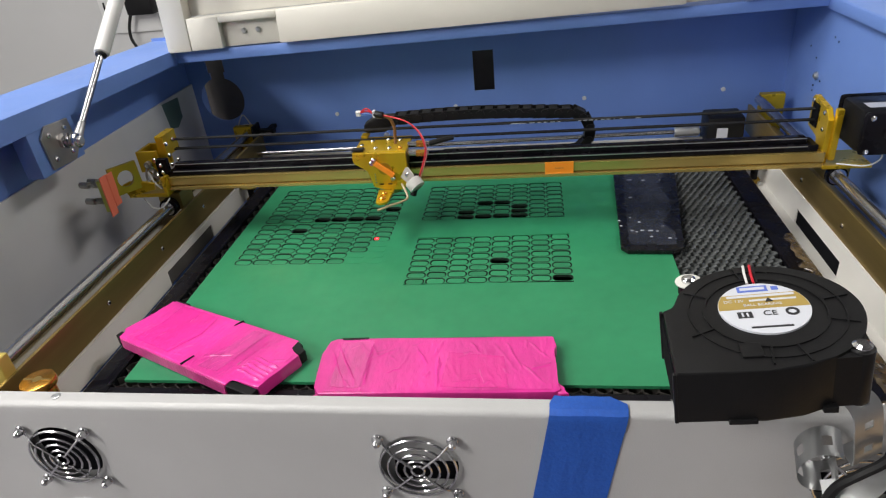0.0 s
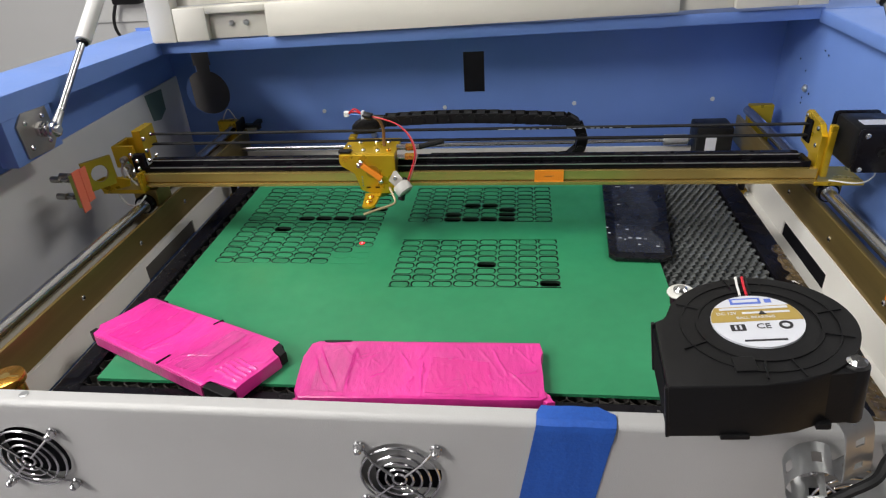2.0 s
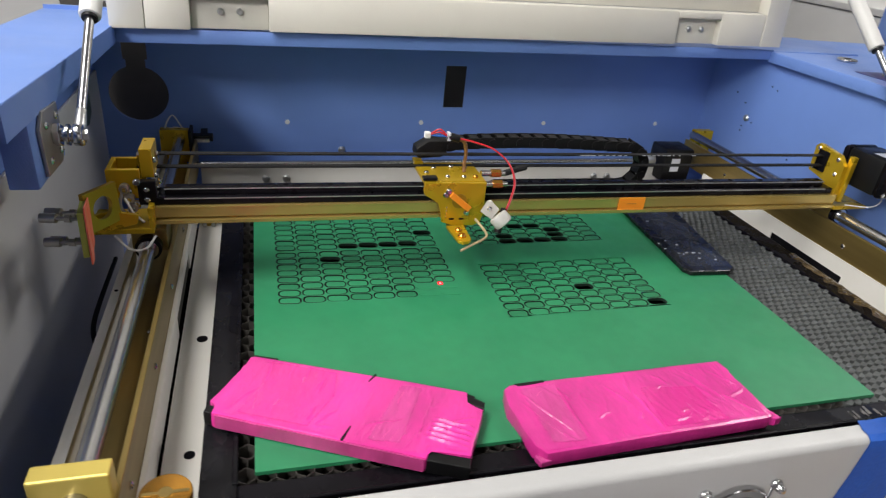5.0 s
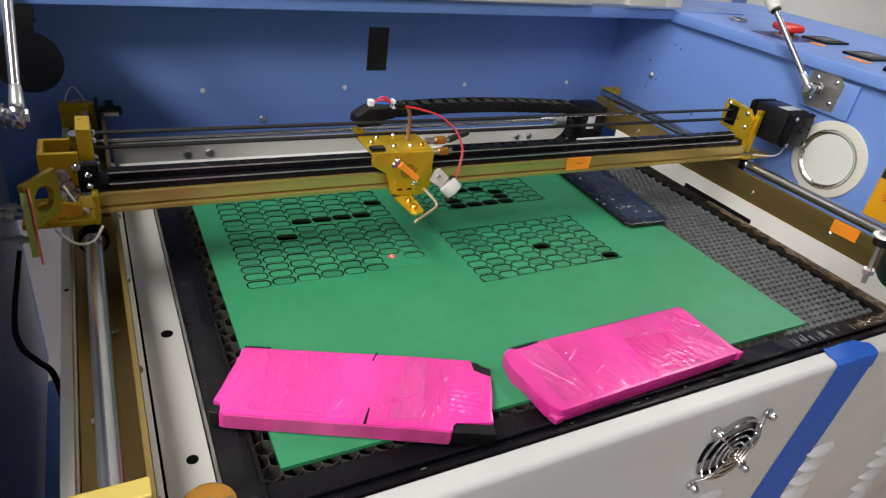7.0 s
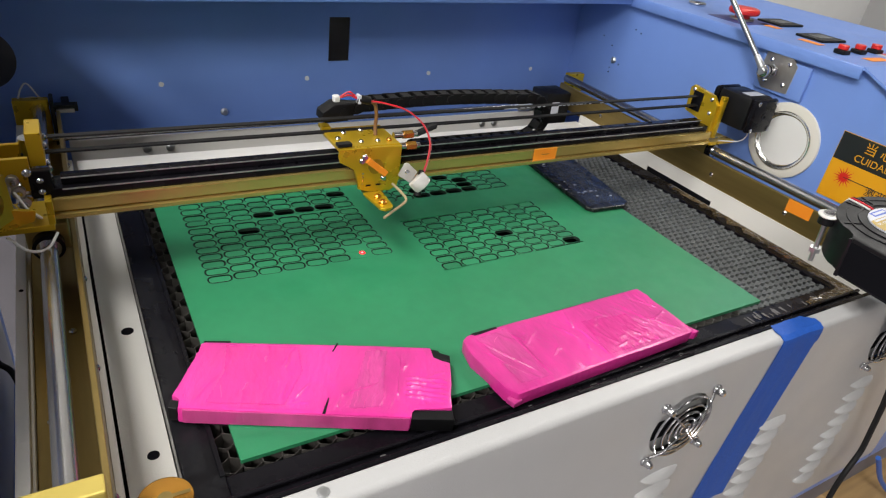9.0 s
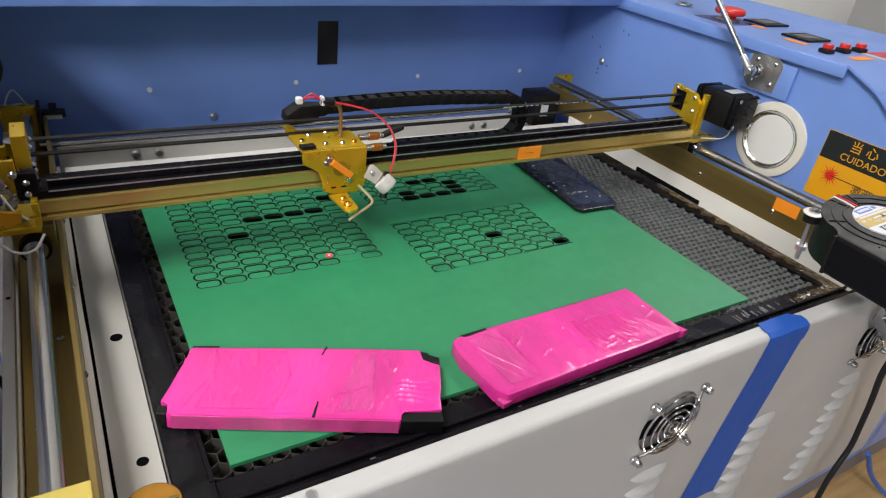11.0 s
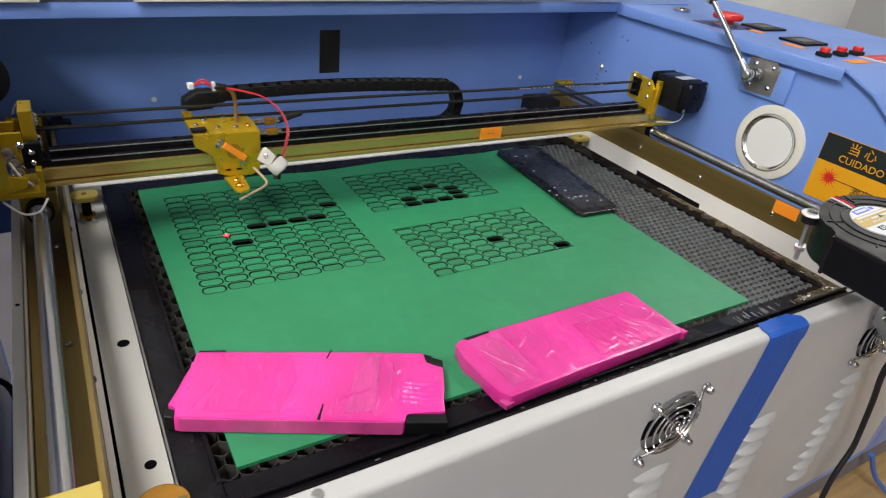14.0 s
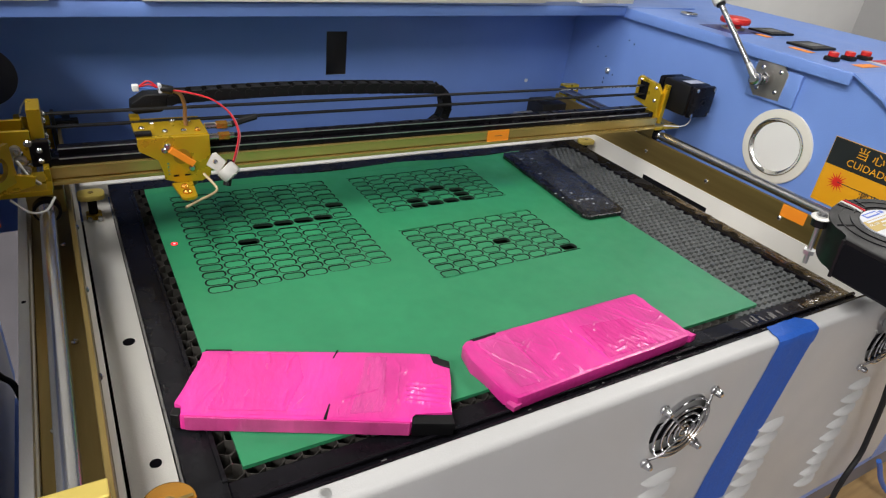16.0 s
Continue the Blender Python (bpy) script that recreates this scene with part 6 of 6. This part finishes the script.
def link_mesh():
    bm = bmesh.new()
    box(-0.0086, 0.0060, -0.0075, -0.0058, -0.0058, 0.0058, 0.0006, bm=bm)
    box(-0.0086, 0.0060, 0.0058, 0.0075, -0.0058, 0.0058, 0.0006, bm=bm)
    box(-0.0046, 0.0046, -0.0058, 0.0058, 0.0036, 0.0052, 0.0004, bm=bm)
    box(-0.0046, 0.0046, -0.0058, 0.0058, -0.0052, -0.0036, 0.0004, bm=bm)
    for s in (-1, 1):
        cyl((0.0052, s * 0.0076, 0), (0.0052, s * 0.0088, 0), 0.0046, 14, bm=bm)
    me = bpy.data.meshes.new("link")
    bm.to_mesh(me)
    bm.free()
    me.materials.append(BLACK)
    return me


link_me = link_mesh()
links = []
for i in range(NLINK):
    ob = new("link", link_me)
    ob.parent = chain
    links.append(ob)


def link_pose(i, hx):
    """Where link i lies when the head stands at hx, in the chain's own space."""
    s = (i + 0.5) * LINK
    bend = 0.5 * hx + 0.183
    top = bend - (hx - 0.006)
    if s < top:
        sag = 0.0045 * math.sin(math.pi * min(1, s / top)) - 0.004 * max(0, 1 - s / 0.03)
        return pose(hx - 0.006 + s, CHAIN_Y, CHAIN_Z + sag)
    s -= top
    if s < math.pi * CHAIN_R:
        a = s / CHAIN_R
        return pose(bend + CHAIN_R * math.sin(a), CHAIN_Y, CHAIN_Z - CHAIN_R + CHAIN_R * math.cos(a), 0, math.degrees(a), 0)
    s -= math.pi * CHAIN_R
    return pose(bend - s, CHAIN_Y, CHAIN_Z - 2 * CHAIN_R, 0, 180, 0)


# ---------------------------------------------------------------- small things at the back left, front left, and in the room
kn = tagged(empty("brass_thumb_nut"), "slotted brass clamping nut at the rail's front end", "thumb nut")
part("nut_body", cyl((-0.2965, 0.057, -0.026), (-0.2965, 0.057, 0.024), 0.0105, 28, bevel=0.001), BRASS, kn, smooth=True)
part("nut_cap", cyl((-0.2965, 0.057, 0.024), (-0.2965, 0.057, 0.031), 0.0138, 32, bevel=0.0016), BRASS, kn, smooth=True)
part("nut_slot", box(-0.3085, -0.2845, 0.0560, 0.0580, 0.0309, 0.0313), BRONZE, kn, "slot across the cap")
part("nut_dimple", cyl((-0.2965, 0.057, 0.0309), (-0.2965, 0.057, 0.0315), 0.0036, 18), BRONZE, kn)
for px, py in ((-0.3020, 0.505), (0.388, 0.515)):
    lv = tagged(empty("levelling_screw"), "gold levelling screw at the bed's corner", "screw", "levelling screws")
    part("pad", prism([(px + x, py + y) for x, y in oval(0.0128, 0.0100, 0.0070)], -0.005, 0.001, bevel=0.0012), PALE_YELLOW, lv, smooth=True)
    part("pad_screw", cyl((px, py, 0.001), (px, py, 0.0016), 0.0026, 14), BRONZE, lv)
    part("stem", cyl((px, py, -0.0275), (px, py, -0.005), 0.0045, 14), BLACK_METAL, lv, smooth=True)
    part("nut", cyl((px, py, -0.0275), (px, py, -0.0225), 0.0085, 6), DARK_YELLOW, lv)
    for dx in (-0.0045, 0.0050):
        part("clamp_screw", cyl((px + dx, py - 0.0085, -0.0250), (px + dx, py - 0.0120, -0.0250), 0.0022, 12), DULL_STEEL, lv, smooth=True)
ls = tagged(empty("limit_switch"), "small black limit switch with thin wires", "switch")
part("switch_body", box(-0.325, -0.300, 0.625, 0.636, 0.030, 0.038, 0.001), BLACK, ls)
part("switch_lever", box(-0.322, -0.304, 0.622, 0.625, 0.030, 0.034), DULL_STEEL, ls)
part("switch_lead", tube(spline([(-0.325, 0.630, 0.036), (-0.335, 0.630, 0.045), (-0.345, 0.630, 0.062), (-0.352, 0.630, 0.056), (-0.356, 0.626, 0.046)], 6), 0.0009, 6), WHITEPLASTIC, ls)
part("switch_lead", tube(spline([(-0.325, 0.632, 0.034), (-0.340, 0.631, 0.046), (-0.354, 0.626, 0.046)], 6), 0.0009, 6), WHITEPLASTIC, ls)
part("switch_post", box(-0.316, -0.308, 0.636, 0.662, 0.0305, 0.036), BLACK, ls)
hose = tagged(part("hose", tube(spline([(-0.420, 0.560, -0.10), (-0.418, 0.43, -0.098), (-0.411, 0.387, -0.10), (-0.397, 0.361, -0.10), (-0.384, 0.335, -0.10), (-0.372, 0.28, -0.13)], 8), 0.0026, 10), RUBBER, smooth=True), "dark hose beside the rail", "hose")


def wall_socket():
    s = tagged(empty("wall_socket"), "white double wall socket with a plugged adapter", "socket")
    y = 2.2
    X, Z = -1.475, 0.030
    part("socket_plate", box(X - 0.12, X + 0.12, y - 0.012, y, Z - 0.09, Z + 0.09, 0.004), WHITEPLASTIC, s, smooth=True)
    part("adapter", box(X + 0.02, X + 0.13, y - 0.06, y - 0.012, Z - 0.02, Z + 0.07, 0.006), BLACK, s, smooth=True)
    part("adapter_lead", tube(spline([(X + 0.03, y - 0.04, Z), (X + 0.0, y - 0.05, Z - 0.10), (X + 0.03, y - 0.04, Z - 0.25), (X + 0.02, y - 0.03, Z - 0.81)], 8), 0.006, 8), RUBBER, s)
    for dx in (-0.10, -0.04):
        part("socket_slot", box(X + dx, X + dx + 0.008, y - 0.0126, y - 0.0118, Z + 0.0, Z + 0.03), DARK, s)


wall_socket()
cab = tagged(empty("white_cabinet"), "white equipment cabinet beyond the machine", "cabinet")
part("cabinet_body", box(1.35, 2.30, 1.20, 1.80, -0.82, 0.185, 0.01), WHITEPLASTIC, cab, smooth=True)
part("cabinet_top", box(1.34, 2.31, 1.19, 1.81, 0.186, 0.205, 0.004), WHITEPLASTIC, cab)
part("blue_edge", box(1.33, 1.345, 1.15, 1.19, -0.82, 0.30), BLUE, cab)
bx = tagged(empty("plywood_box"), "plain plywood box on the floor beside the cabinet", "box")
part("box_side", box(0.48, 1.05, -0.34, 0.09, -0.82, -0.34, 0.004), WOOD, bx)
part("box_top", box(0.47, 1.06, -0.35, 0.10, -0.339, -0.322, 0.003), WOOD, bx)
tagged(part("blue_cable", tube(spline([(0.44, -0.012, -0.20), (0.50, -0.02, -0.270), (0.56, -0.06, -0.317), (0.62, -0.20, -0.317)], 8), 0.003, 8), BLUEWIRE, smooth=True), "thin blue cable lying on the plywood box", "cable")

# ---------------------------------------------------------------- what moves
SPOT = [
    (0.0, -0.0767, 0.3340), (0.5, -0.0782, 0.3287), (1.0, -0.0911, 0.3310), (1.5, -0.0897, 0.3255), (2.0, -0.0744, 0.3245), (2.5, -0.0794, 0.3156),
    (3.0, -0.0883, 0.3200), (3.5, -0.0899, 0.3090), (4.0, -0.0864, 0.3026), (4.2, -0.0773, 0.3031), (6.3, -0.0837, 0.2936), (6.5, -0.0896, 0.2927),
    (7.0, -0.0939, 0.3000), (7.5, -0.0849, 0.2899), (8.0, -0.0750, 0.2815), (8.5, -0.0938, 0.2820), (9.0, -0.0901, 0.2886), (9.2, -0.1085, 0.2866),
    (11.3, -0.1099, 0.2992), (11.5, -0.1022, 0.3004), (12.0, -0.1027, 0.2894), (12.3, -0.1157, 0.2904), (12.5, -0.1156, 0.2940), (12.7, -0.1103, 0.3010),
    (13.0, -0.1205, 0.3110), (13.2, -0.1358, 0.3270), (13.4, -0.1492, 0.3408), (13.6, -0.1630, 0.3570), (13.8, -0.1785, 0.3695), (14.0, -0.1890, 0.3755),
    (14.2, -0.2100, 0.3770), (14.4, -0.2358, 0.3757), (14.6, -0.2434, 0.3747), (15.0, -0.2425, 0.3740), (16.0, -0.2424, 0.3740)]


def motions():
    walk(gantry, [(t, pose(0, y, 0)) for t, x, y in SPOT])
    walk(head, [(t, pose(x, y, 0)) for t, x, y in SPOT])
    for ob, x, y, turn, t in late_pieces:
        up, down = pose(x, y, 0.0002, 0, 0, turn), pose(x, y, -0.0007, 0, 0, turn)
        walk(ob, [(0, up), (t - 1.0, up), (t - 0.2, down), (16.0, down)])
    walk(belt_print, [(t, pose(-(x + 0.0911), 0, 0)) for t, x, y in SPOT])
    walk(spot, [(t, pose(x, y, 0)) for t, x, y in SPOT])
    walk(chain, [(t, pose(0, y, 0)) for t, x, y in SPOT])
    for i, ob in enumerate(links):
        walk(ob, [(t, link_pose(i, x)) for t, x, y in SPOT])


motions()
